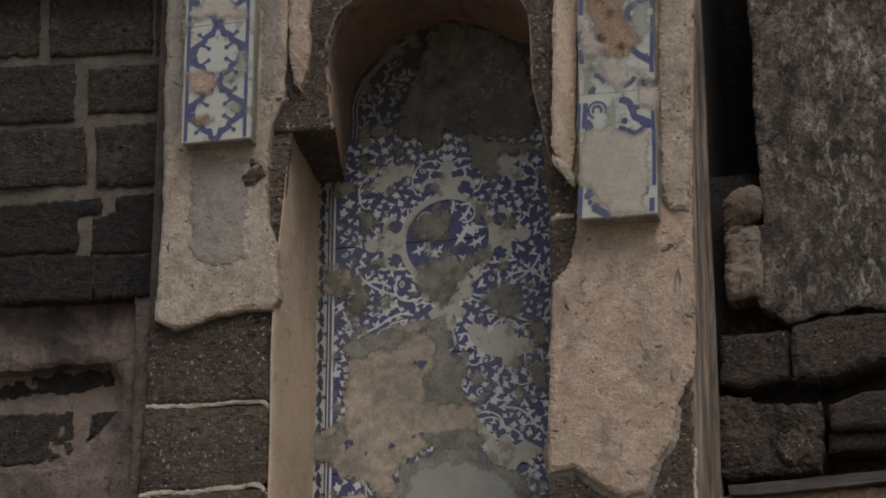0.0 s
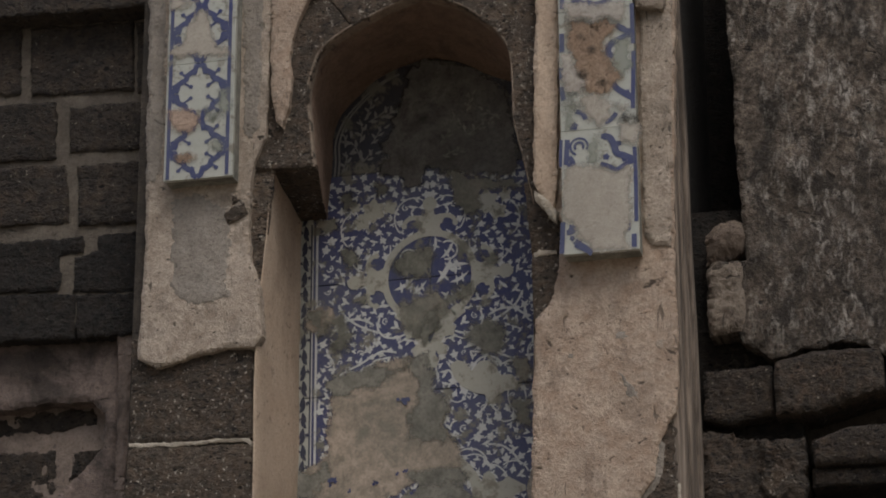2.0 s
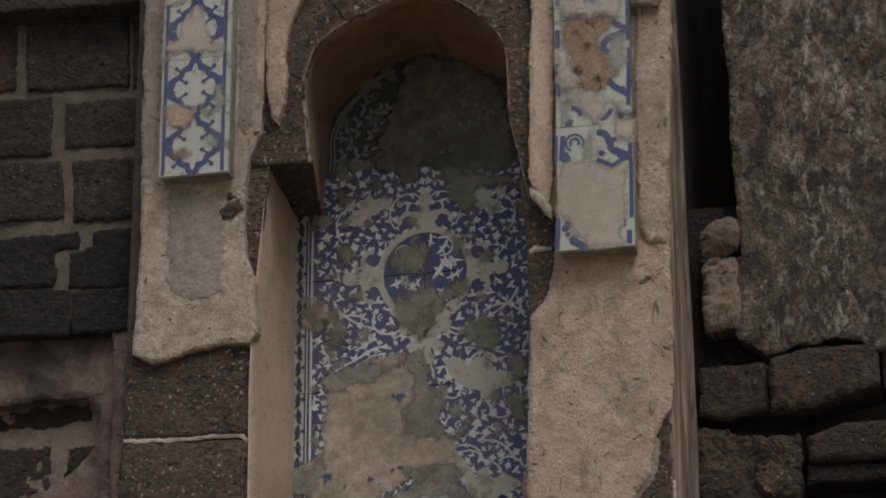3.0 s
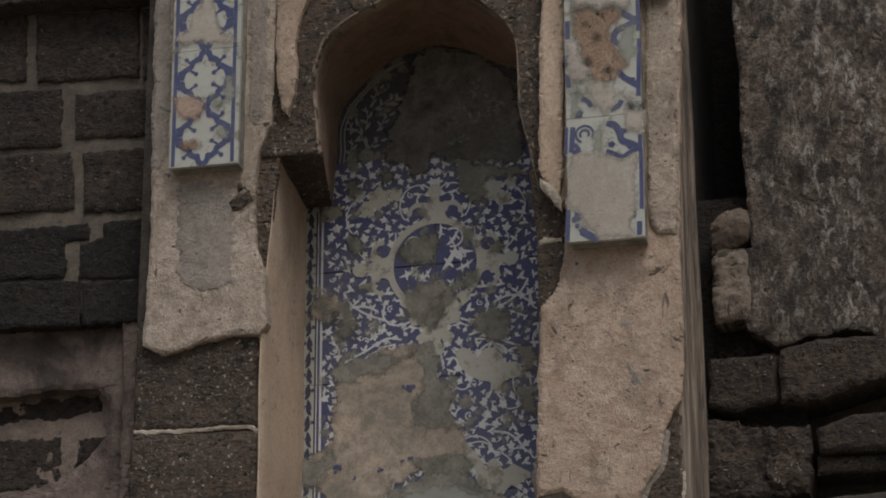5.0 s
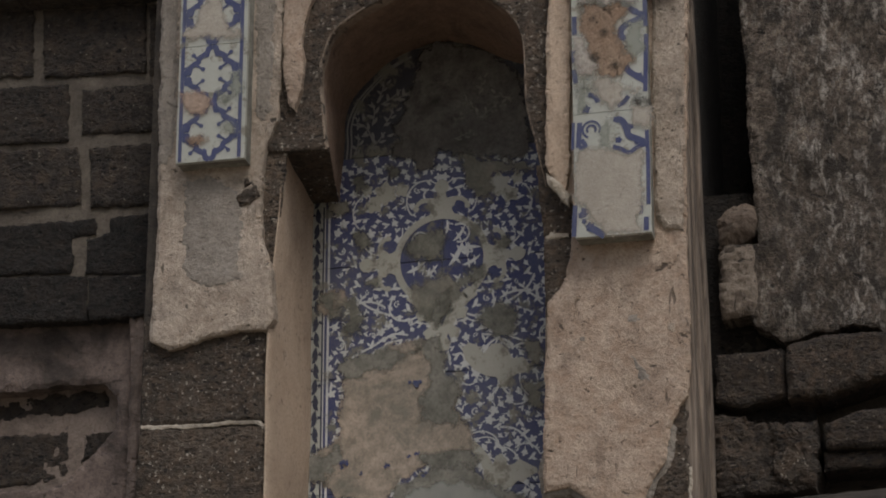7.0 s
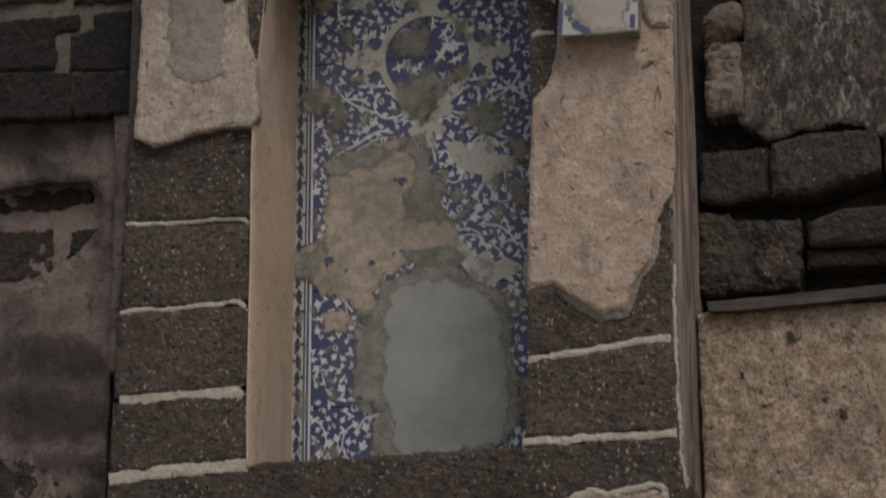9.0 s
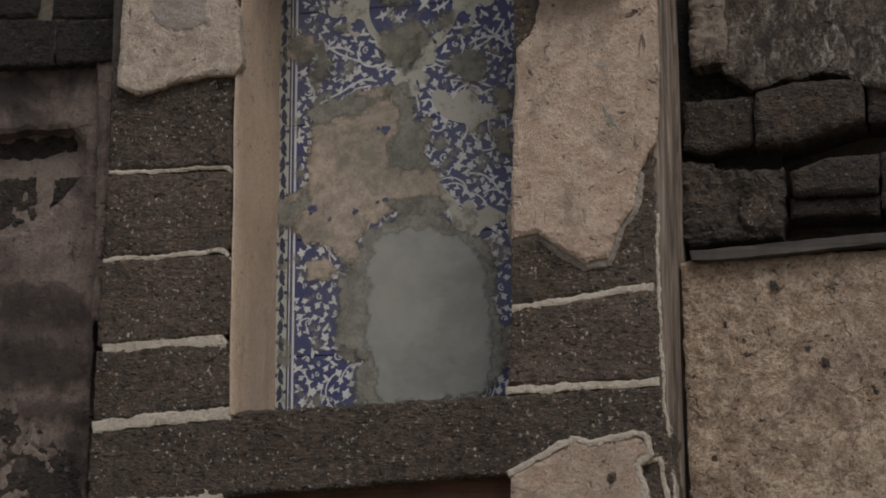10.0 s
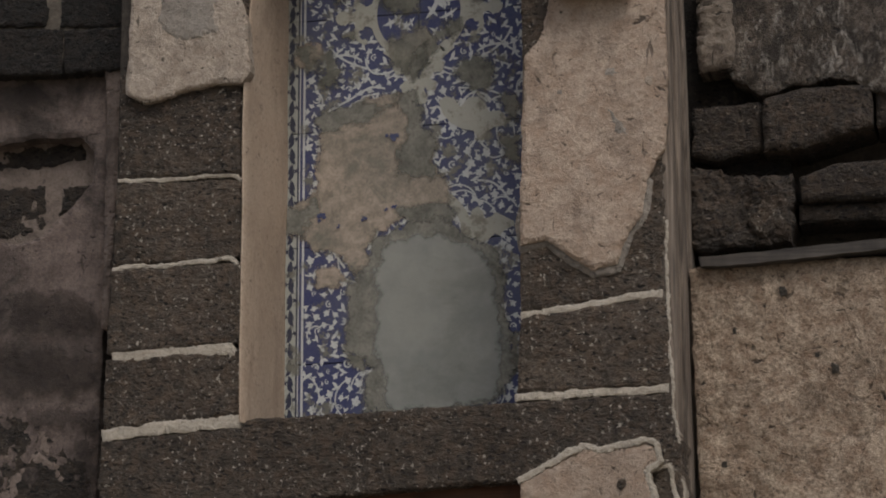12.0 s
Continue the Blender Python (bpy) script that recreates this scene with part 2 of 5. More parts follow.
EARTH = plaster("trodden_earth", (0.30, 0.245, 0.18), (0.38, 0.32, 0.245), (0.11, 0.09, 0.065), 0.55, 0.5, 1.0, 0.6, 6.0)


def feathered(mat, most=0.96):
    """The same surface as a thin worn layer, which thins out raggedly where its own depth of wear runs to nothing."""
    m = mat.copy()
    m.name = "worn_" + mat.name
    nt = m.node_tree
    b = nt.nodes["Principled BSDF"]
    att = nt.nodes.new("ShaderNodeAttribute")
    att.attribute_name = "worn"
    v = coords(nt)
    d = added(nt, att.outputs["Fac"], noise_node(nt, v, 48, 7, 0.75), 0.050)
    d = added(nt, d, noise_node(nt, v, 190, 3, 0.6), 0.014)
    nt.links.new(ramp(nt, d, [(0.023, 0.0), (0.041, most)]), b.inputs["Alpha"])
    return m


W_BISCUIT, W_CEMENT, W_SMOOTH, W_OLIVE = feathered(BISCUIT), feathered(CEMENT, 0.92), feathered(CEMENT_SMOOTH), feathered(OLIVE, 0.80)
W_GREYED, W_SOOT_SHADE, W_ROSE, W_TERRACOTTA = feathered(BISCUIT_GREY, 0.80), feathered(SOOT_SHADE, 0.94), feathered(ROSE), feathered(TERRACOTTA)
W_CREAM, W_CELADON, W_CHALK, W_HOLE_SHADE = feathered(CREAM), feathered(CELADON, 0.85), feathered(CHALK), feathered(CORE)
W_GRIME = feathered(GRIME, 0.46)


# ---- building helpers ----
def part(name, bm, material, parent=None, label=""):
    me = bpy.data.meshes.new(name)
    bm.to_mesh(me)
    bm.free()
    me.materials.append(material)
    ob = new(name, me)
    if parent is not None:
        ob.parent = parent
    if label:
        ob["label"] = label
    return ob


def box(x0, x1, y0, y1, z0, z1, bevel=0.0):
    bm = bmesh.new()
    bmesh.ops.create_cube(bm, size=1, matrix=Matrix.LocRotScale(((x0 + x1) / 2, (y0 + y1) / 2, (z0 + z1) / 2), None, (abs(x1 - x0), abs(y1 - y0), abs(z1 - z0))))
    if bevel:
        bmesh.ops.bevel(bm, geom=bm.edges[:], offset=bevel, segments=2, affect="EDGES")
    return bm


def dense(pts, step, wobble, seed):
    """A closed outline in (x, z), divided evenly and made ragged at three sizes."""
    out = []
    n = len(pts)
    for i in range(n):
        a, b = Vector(pts[i]), Vector(pts[(i + 1) % n])
        k = max(1, int((b - a).length / step))
        for j in range(k):
            p = a.lerp(b, j / k)
            if wobble:
                q = Vector((p.x * 24, p.y * 24, seed * 7.3))
                d = (noise.noise_vector(q) + noise.noise_vector(q * 3.1) * 0.6 + noise.noise_vector(q * 8.0) * 0.5 + noise.noise_vector(q * 19.0) * 0.3) * wobble
                p = Vector((p.x + d.x, p.y + d.y))
            out.append(p)
    return out


def slab(pts, front, back, step=0.010, wobble=0.004, edge=0.004, seed=0, swell=0.0, grain=0.0, cell=0.012):
    """A ragged slab of that outline between two depths with a rounded, uneven face; swell and grain: how far it rises and dips, broadly and finely."""
    ring = dense(pts, step, wobble, seed)
    area = sum(a.x * b.y - b.x * a.y for a, b in zip(ring, ring[1:] + ring[:1]))
    if area < 0:
        ring.reverse()
    n = len(ring)
    co = list(ring)
    rim = np.array([(p.x, p.y) for p in ring])
    if swell or grain:
        lo, hi = rim.min(0), rim.max(0)
        cell = max(cell, math.sqrt((hi[0] - lo[0]) * (hi[1] - lo[1]) / 9000))
        nx, nz = int((hi[0] - lo[0]) / cell), int((hi[1] - lo[1]) / cell)
        gen = np.random.RandomState(seed + 11)
        for i in range(1, nx + 1):
            for j in range(1, nz + 1):
                co.append(Vector((lo[0] + (i + gen.uniform(-0.35, 0.35)) * cell, lo[1] + (j + gen.uniform(-0.35, 0.35)) * cell)))
    vs, _, faces, *_ = delaunay_2d_cdt(co, [], [list(range(n))], 1, 1e-6)
    flat = np.array([(p.x, p.y) for p in vs])
    bm = bmesh.new()
    made = []
    nearest = np.empty(len(flat))
    for i in range(0, len(flat), 500):
        nearest[i:i + 500] = np.sqrt(((flat[i:i + 500, None] - rim[None]) ** 2).sum(2).min(1))
    for (x, z), d in zip(flat, nearest):
        q = Vector((x, z, seed * 3.7 + 5))
        y = front
        if swell:
            y += swell * noise.noise(q * 9)
        if grain:
            y += grain * (noise.noise(q * 38) + 0.7 * noise.noise(q * 85))
        f = min(d / (edge * 1.6), 1.0) if edge else 1.0
        made.append(bm.verts.new((x, y + edge * (1 - f) ** 2, z)))
    for f in faces:
        try:
            bm.faces.new([made[i] for i in f])
        except ValueError:
            pass
    for e in [e for e in bm.edges if len(e.link_faces) == 1]:
        va, vb = e.verts
        quad = [va, vb, bm.verts.new((vb.co.x, back, vb.co.z)), bm.verts.new((va.co.x, back, va.co.z))]
        bm.faces.new(quad)
    bmesh.ops.remove_doubles(bm, verts=bm.verts[:], dist=1e-6)
    for v in [v for v in bm.verts if not v.link_faces]:
        bm.verts.remove(v)
    bmesh.ops.recalc_face_normals(bm, faces=bm.faces[:])
    return bm


def strip(line, w, front, back, wobble=0.003, seed=0):
    """A ragged band of width w along a line in (x, z), such as a bed of pointing."""
    up, down = [], []
    for i, p in enumerate(line):
        a, b = Vector(line[max(i - 1, 0)]), Vector(line[min(i + 1, len(line) - 1)])
        t = (b - a).normalized()
        nrm = Vector((-t.y, t.x)) * (w / 2)
        up.append(Vector(p) + nrm)
        down.append(Vector(p) - nrm)
    return slab([tuple(p) for p in down + up[::-1]], front, back, 0.005, wobble, 0.002, seed, 0.002, 0.0018, 0.007)


def slat(x0, x1, y0, y1, z0, z1, seed):
    """An upright length of moulding with slightly wandering edges."""
    bm = bmesh.new()
    rows = []
    for i in range(41):
        z = z0 + (z1 - z0) * i / 40
        d = noise.noise(Vector((seed * 5.1, z * 2.5, 0))) * 0.004
        e = noise.noise(Vector((seed * 5.1, z * 9, 4))) * 0.002
        r = 0.004
        s = 0.50 + 0.50 * (4.5 - z)
        rows.append([bm.verts.new((c[0], c[1] * min(max(s, 0.45), 1.55), c[2])) for c in ((x0, y0 + r, z), (x0 + r, y0 + d * 0.3, z), (x1 - r + d, y0 + e, z), (x1 + d, y0 + r, z), (x1 + d + e, y1, z), (x0, y1, z))])
    for a, b in zip(rows, rows[1:]):
        for i in range(6):
            bm.faces.new((a[i], a[(i + 1) % 6], b[(i + 1) % 6], b[i]))
    bm.faces.new(rows[0]), bm.faces.new(rows[-1])
    bmesh.ops.recalc_face_normals(bm, faces=bm.faces[:])
    return bm


DEPTH = 0.38          # of the niche
L, R_ = -0.705, 0.715   # sides of the pier
JL, JR = -0.346, 0.350  # jambs
SILL = 2.675

# ---- ground ----
gbm = bmesh.new()
bmesh.ops.create_grid(gbm, x_segments=60, y_segments=60, size=400)
for vert in gbm.verts:
    vert.co.z = 0.0 if vert.co.length < 60 else noise.noise(vert.co * 0.01) * 2.0 - 0.5
tagged(part("ground", gbm, EARTH), "bare trodden earth before the old stone wall", "ground", kind="structure")

# ---- pier with the niche: core ----
pier = part("wall_niche_pier", box(L + 0.006, R_ - 0.010, 0.62, 0.90, 0, 6.2), CORE)
tagged(pier, "dark stone pier with a tall arched niche and broken plaster", "wall", kind="structure")
# thin black slab laid over the flank's paler core
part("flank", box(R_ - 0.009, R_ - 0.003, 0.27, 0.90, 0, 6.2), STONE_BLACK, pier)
part("core", box(L + 0.006, JL - 0.045, 0.012, 0.62, SILL, 6.2), CORE, pier)
part("core", box(JR + 0.045, R_ - 0.010, 0.012, 0.62, SILL, 6.2), CORE, pier)
part("core", box(L + 0.006, R_ - 0.010, 0.13, 0.62, 0, SILL - 0.21), CORE, pier)
part("core", box(JL - 0.012, JR + 0.012, 0.012, 0.62, 4.52, 6.2), CORE, pier)
part("niche_back", box(JL - 0.045, JR + 0.045, DEPTH + 0.022, 0.62, SILL, 4.52), CEMENT, pier)

# arch: stone ring before a plastered soffit
SPRING = 4.010


def eased(pts, n=6):
    """A smooth line through the given places."""
    out = []
    for i in range(len(pts) - 1):
        p0, p1, p2, p3 = (Vector(pts[min(max(j, 0), len(pts) - 1)]) for j in (i - 1, i, i + 1, i + 2))
        for k in range(n):
            t = k / n
            out.append(tuple(0.5 * (2 * p1 + (p2 - p0) * t + (2 * p0 - 5 * p1 + 4 * p2 - p3) * t * t + (3 * p1 - p0 - 3 * p2 + p3) * t ** 3)))
    return out + [tuple(pts[-1])]


# inner line of the arch at its face and at the back of the niche: it draws in a little at the springing
APEX = 10
face_pts = [(-0.211, 3.993), (-0.218, 4.057), (-0.225, 4.124), (-0.232, 4.204), (-0.221, 4.264), (-0.200, 4.315), (-0.148, 4.360), (-0.068, 4.400), (0.005, 4.431), (0.051, 4.445), (0.069, 4.456)] + [(0.091, 4.444), (0.170, 4.409), (0.236, 4.361), (0.285, 4.308), (0.308, 4.243), (0.312, 4.156), (0.314, 4.070), (0.330, 4.000), (0.352, 3.897), (0.363, 3.838)]
face_line = eased(face_pts[:APEX + 1]) + eased(face_pts[APEX + 1:])
back_pts = [(-0.287, 3.985), (-0.279, 4.097), (-0.274, 4.163), (-0.274, 4.225), (-0.249, 4.288), (-0.204, 4.339), (-0.146, 4.389), (-0.062, 4.425), (0.009, 4.434), (0.097, 4.408), (0.171, 4.366)] + [(0.318, 4.30), (0.335, 4.20), (0.338, 4.08), (0.345, 3.95)]
back_line = eased(back_pts)


def even(line, n):
    """The same line, divided into n equal lengths."""
    at = [0.0]
    for p, q in zip(line, line[1:]):
        at.append(at[-1] + math.dist(p, q))
    steps = np.linspace(0, at[-1], n + 1)
    return list(zip(np.interp(steps, at, [p[0] for p in line]), np.interp(steps, at, [p[1] for p in line])))


def vault(name, mat, rows, label):
    """A smooth sheet lofted through lines that lie one behind the other; rows: share of the way to the back, depth, swelling outward."""
    bm = bmesh.new()
    a_line, b_line = even(face_line, 72), even(back_line, 72)
    loft = []
    for f, y, swell in rows:
        row = []
        for a, b in zip(a_line, b_line):
            x, z = a[0] * (1 - f) + b[0] * f, a[1] * (1 - f) + b[1] * f
            away = (Vector((x, z)) - Vector((0.04, 4.10))).normalized() * (swell + 0.003 * noise.noise(Vector((x * 14, z * 14, y * 9))))
            row.append(bm.verts.new((x + away.x, y, z + away.y)))
        loft.append(row)
    for a, b in zip(loft, loft[1:]):
        for i in range(len(a) - 1):
            bm.faces.new((a[i], a[i + 1], b[i + 1], b[i])).smooth = True
    return part(name, bm, mat, pier, label)


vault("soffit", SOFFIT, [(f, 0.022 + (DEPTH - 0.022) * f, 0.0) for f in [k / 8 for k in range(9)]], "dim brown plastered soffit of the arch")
vault("rim", RIM, [(0.0, 0.004, 0.007), (0.0, -0.003, 0.004), (0.0, -0.002, 0.001), (0.0, 0.008, -0.001), (0.0, 0.024, 0.0), (0.05, 0.040, -0.0005)], "dull plaster arris of the arch")
# springing block: face, inner cheek and shaded underside
bm = bmesh.new()
bmesh.ops.create_grid(bm, x_segments=14, y_segments=24, size=0.5)
for v in bm.verts:
    u, f = v.co.x + 0.5, v.co.y + 0.5
    xl, xr = -0.372 - 0.006 * f, -0.205 - 0.085 * f
    d = 0.007 * noise.noise(Vector((u * 3, f * 4, 2)))
    v.co = (xl + (xr - xl) * u, 0.002 + (DEPTH - 0.002) * f, 4.010 - 0.022 * f + d - 0.012 * u * (1 - f))
for f in bm.faces:
    f.smooth = True
part("springer", bm, STONE, pier, "dark stone springing block of the arch")
# masonry round the arch, with the opening cut through
wide = [(0.04 + (x - 0.04) * 1.03, 4.1 + (z - 4.1) * 1.03) for x, z in even(face_line, 40)]
haunch = [(-0.40, 4.012), (wide[0][0], 4.012)] + wide + [(0.36, SPRING - 0.05), (0.40, 4.70), (-0.40, 4.70)]
part("arch_masonry", slab(haunch, 0.008, 0.016, 0.03, 0.0, 0.002, 0, 0.002, 0.002), STONE, pier)

# jambs
for x0, x1, name in ((JL - 0.012, JL, "left"), (JR, JR + 0.012, "right")):
    bm = bmesh.new()
    cols = []
    for k in range(-4, 17):
        f = max(k, 0) / 16
        y = 0.006 + f ** 1.6 * (DEPTH + 0.018) if k >= 0 or name == "right" else (0.012, -0.004, -0.005, -0.002)[k + 4]
        inward = -0.009 * max(0.0, 1 - f / 0.5) ** 2.2 
        lap = 0.0 if k >= 0 or name == "right" else (0.006, 0.006, 0.004, 0.002)[k + 4]
        row = []
        for i in range(33):
            z = SILL - 0.03 + (SPRING - SILL + 0.04) * i / 32
            x = (x1 if name == "left" else x0) + (inward if name == "left" else -inward) + noise.noise(Vector((y * 5, z * 4, 3))) * 0.004
            if name == "left":
                g = min(max((z - 3.50) / 0.48, 0.0), 1.0)
                x += 0.022 * g * g * (3 - 2 * g) * (1 - f) - lap * (1 - g)
                y_here = y if k >= 0 else y * (1 - g) + 0.006 * g
            else:
                y_here = y
            row.append(bm.verts.new((x - (0.014 * f if name == "left" else -0.010 * f), y_here, z)))
        cols.append(row)
    for a, b in zip(cols, cols[1:]):
        for i in range(32):
            f = bm.faces.new((a[i], a[i + 1], b[i + 1], b[i]))
            f.smooth = True
    part("jamb", bm, JAMB, pier, "smooth pinkish plastered jamb")

# ---- dressed stones of the pier ----
def stone(pts, parent=pier, mat=STONE, front=0.0, back=0.10, seed=0, name="stone", wobble=0.004, edge=0.005, swell=0.006, grain=0.0035):
    return part(name, slab(pts, front, back, 0.008, wobble, edge, seed, swell, grain, 0.009), mat, parent)


stone([(-0.696, 3.565), (-0.369, 3.556), (-0.367, 3.279), (-0.692, 3.285)], seed=1)
stone([(-0.695, 3.272), (-0.367, 3.265), (-0.364, 3.063), (-0.707, 3.059)], seed=2)
stone([(-0.708, 3.046), (-0.363, 3.049), (-0.360, 2.845), (-0.712, 2.833)], seed=3)
stone([(-0.711, 2.819), (-0.359, 2.825), (-0.358, 2.666), (-0.716, 2.641)], seed=4)
stone([(0.347, 3.100), (0.703, 3.120), (0.699, 2.920), (0.347, 2.886)], seed=5)
stone([(0.347, 2.872), (0.704, 2.908), (0.708, 2.690), (0.334, 2.687)], seed=6)
stone([(-0.721, 2.613), (-0.357, 2.634), (-0.343, 2.652), (0.330, 2.664), (0.710, 2.671), (0.727, 2.463), (0.723, 2.394), (0.580, 2.489), (0.342, 2.474), (-0.339, 2.446), (-0.722, 2.436)], back=0.16, seed=7)
stone([(-0.721, 2.409), (-0.382, 2.419), (-0.378, 2.214), (-0.726, 2.195)], seed=8)
stone([(0.621, 2.534), (0.729, 2.557), (0.730, 2.239), (0.629, 2.228)], back=0.16, seed=9)
stone([(-0.415, 4.111), (-0.318, 4.073), (-0.321, 3.999), (-0.333, 3.851), (-0.347, 3.729), (-0.356, 3.654), (-0.403, 3.642)], front=0.004, back=0.016, seed=10)
stone([(0.339, 3.898), (0.448, 3.888), (0.445, 3.704), (0.358, 3.707)], seed=12)
stone([(0.358, 3.695), (0.444, 3.695), (0.427, 3.524), (0.356, 3.522)], seed=13)
# ring of the arch
ring_in = even(face_line, 60)
ring_out = [(-0.378, 3.998), (-0.362, 4.090), (-0.350, 4.200), (-0.337, 4.312), (-0.289, 4.405), (-0.243, 4.474), (-0.181, 4.524), (-0.057, 4.560), (0.074, 4.594), (0.189, 4.531), (0.310, 4.492), (0.376, 4.412), (0.391, 4.314), (0.392, 4.187), (0.389, 4.031), (0.384, 3.894)]
ring_out = even(eased(ring_out), 60)
cuts = [0, 10, 19, 30, 40, 49, 60]
for k, (i, j) in enumerate(zip(cuts, cuts[1:])):
    piece = ring_in[i:j + 1] + ring_out[i:j + 1][::-1]
    part("arch_stone", slab(piece, -0.004, 0.016, 0.008, 0.003, 0.004, 20 + k, 0.005, 0.003, 0.009), STONE, pier)

# ---- pointing between the stones ----
def pointing(line, w, parent=pier, mat=MORTAR, front=0.0015, back=0.06, seed=0):
    return part("mortar_joint", strip(line, w, front, back, 0.005, seed), mat, parent)


pointing([(-0.695, 3.280), (-0.609, 3.276), (-0.518, 3.276), (-0.391, 3.276), (-0.376, 3.273), (-0.366, 3.263)], 0.011, seed=1)
pointing([(-0.708, 3.052), (-0.633, 3.056), (-0.595, 3.049), (-0.513, 3.056), (-0.394, 3.061), (-0.377, 3.055), (-0.364, 3.036)], 0.012, seed=2)
pointing([(-0.697, 2.826), (-0.597, 2.828), (-0.493, 2.834), (-0.383, 2.829)], 0.032, seed=3)
pointing([(-0.387, 2.840), (-0.374, 2.811), (-0.363, 2.788)], 0.016, seed=4)
pointing([(-0.716, 2.627), (-0.606, 2.640), (-0.489, 2.642), (-0.360, 2.650)], 0.034, seed=5)
pointing([(-0.716, 2.427), (-0.572, 2.445), (-0.470, 2.453), (-0.375, 2.444)], 0.036, seed=6)
pointing([(0.347, 2.878), (0.463, 2.886), (0.546, 2.897), (0.615, 2.910), (0.694, 2.912)], 0.019, seed=7)
pointing([(0.331, 2.676), (0.433, 2.677), (0.542, 2.680), (0.702, 2.682)], 0.020, seed=8)
pointing([(0.706, 3.092), (0.704, 2.912), (0.710, 2.693), (0.726, 2.450), (0.733, 2.370)], 0.008, seed=9)
pointing([(0.643, 3.121), (0.673, 3.105), (0.700, 3.095)], 0.010, seed=10)
pointing([(0.343, 2.469), (0.438, 2.518), (0.500, 2.550), (0.540, 2.537), (0.595, 2.551), (0.649, 2.557), (0.675, 2.543), (0.680, 2.505), (0.650, 2.482), (0.660, 2.452), (0.680, 2.372)], 0.016, front=-0.030, seed=11)
pointing([(0.647, 2.482), (0.704, 2.496), (0.713, 2.437), (0.725, 2.371)], 0.012, front=-0.010, seed=12)
pointing([(0.365, 3.702), (0.423, 3.706)], 0.014, seed=13)


# ---- plaster left on the pier ----
def coat(pts, mat, front=-0.024, back=0.02, seed=0, parent=pier, wobble=0.004, label="", swell=0.0045, grain=0.0014):
    return part("plaster_coat", slab(pts, front, back, 0.006, wobble, 0.006, seed, swell, grain, 0.010), mat, parent, label)


coat([(-0.701, 5.250), (-0.312, 5.195), (-0.333, 4.481), (-0.334, 4.237), (-0.340, 4.078), (-0.371, 4.021), (-0.380, 3.956), (-0.382, 3.847), (-0.375, 3.754), (-0.349, 3.668), (-0.340, 3.539), (-0.360, 3.511), (-0.441, 3.514), (-0.512, 3.501), (-0.572, 3.482), (-0.622, 3.476), (-0.671, 3.504), (-0.667, 3.625), (-0.661, 3.794), (-0.664, 3.935), (-0.667, 4.110), (-0.670, 4.354)], PLASTER_PALE, seed=1, label="pale pitted plaster, broken off along its foot")
coat([(-0.346, 5.197), (0.010, 5.146), (-0.080, 4.565), (-0.226, 4.466), (-0.263, 4.373), (-0.280, 4.293), (-0.267, 4.228), (-0.275, 4.165), (-0.292, 4.100), (-0.311, 4.121), (-0.329, 4.234), (-0.329, 4.478)], PLASTER, front=-0.030, seed=2)
coat([(0.260, 5.113), (0.785, 5.039), (0.743, 4.358), (0.728, 3.988), (0.718, 3.689), (0.718, 3.457), (0.718, 3.381), (0.709, 3.268), (0.687, 3.238), (0.661, 3.187), (0.653, 3.114), (0.616, 3.063), (0.587, 2.987), (0.527, 2.978), (0.470, 3.016), (0.418, 3.058), (0.352, 3.048), (0.352, 3.113), (0.358, 3.340), (0.368, 3.525), (0.401, 3.561), (0.427, 3.640), (0.440, 3.773), (0.425, 3.787), (0.397, 3.830), (0.373, 3.877), (0.372, 4.085), (0.383, 4.399), (0.315, 4.504)], PLASTER, front=-0.018, seed=3, label="pinkish pitted plaster with a ragged foot")
coat([(0.335, 3.097), (0.349, 3.029), (0.415, 3.042), (0.467, 2.997), (0.524, 2.960), (0.593, 2.968), (0.625, 3.049), (0.664, 3.097), (0.677, 3.189), (0.610, 3.335), (0.401, 3.350)], PLASTER_GREY, front=-0.005, back=0.02, seed=9)
coat([(0.396, 5.086), (0.460, 5.077), (0.448, 4.385), (0.438, 4.072), (0.432, 3.859), (0.418, 3.782), (0.390, 3.845), (0.371, 3.880), (0.375, 4.079), (0.384, 4.297)], JAMB, front=-0.042, back=-0.015, seed=4, swell=0.004)
coat([(0.674, 5.049), (0.767, 5.036), (0.735, 4.339), (0.714, 3.686), (0.663, 3.691), (0.645, 3.722), (0.646, 4.053)], PLASTER_PALE, front=-0.031, back=-0.015, seed=5, swell=0.004)
coat([(0.347, 2.468), (0.443, 2.514), (0.504, 2.546), (0.544, 2.533), (0.652, 2.552), (0.679, 2.535), (0.681, 2.502), (0.653, 2.473), (0.663, 2.449), (0.680, 2.369), (0.672, 1.979), (0.343, 1.984)], PLASTER, front=-0.028, back=0.16, seed=6)
coat([(0.660, 4.853), (0.742, 4.842), (0.719, 4.312), (0.650, 4.323)], PLASTER_PALE, front=-0.062, back=-0.02, seed=7)

coat([(-0.593, 3.926), (-0.524, 3.944), (-0.438, 3.894), (-0.423, 3.802), (-0.432, 3.696), (-0.416, 3.649), (-0.473, 3.629), (-0.537, 3.631), (-0.584, 3.678), (-0.595, 3.802)], PLASTER_GREY, front=-0.0262, back=0.0, seed=1, wobble=0.009)
stone([(-0.449, 3.873), (-0.419, 3.892), (-0.389, 3.898), (-0.382, 3.876), (-0.406, 3.850), (-0.436, 3.847)], front=-0.033, back=0.0, seed=31, wobble=0.006)
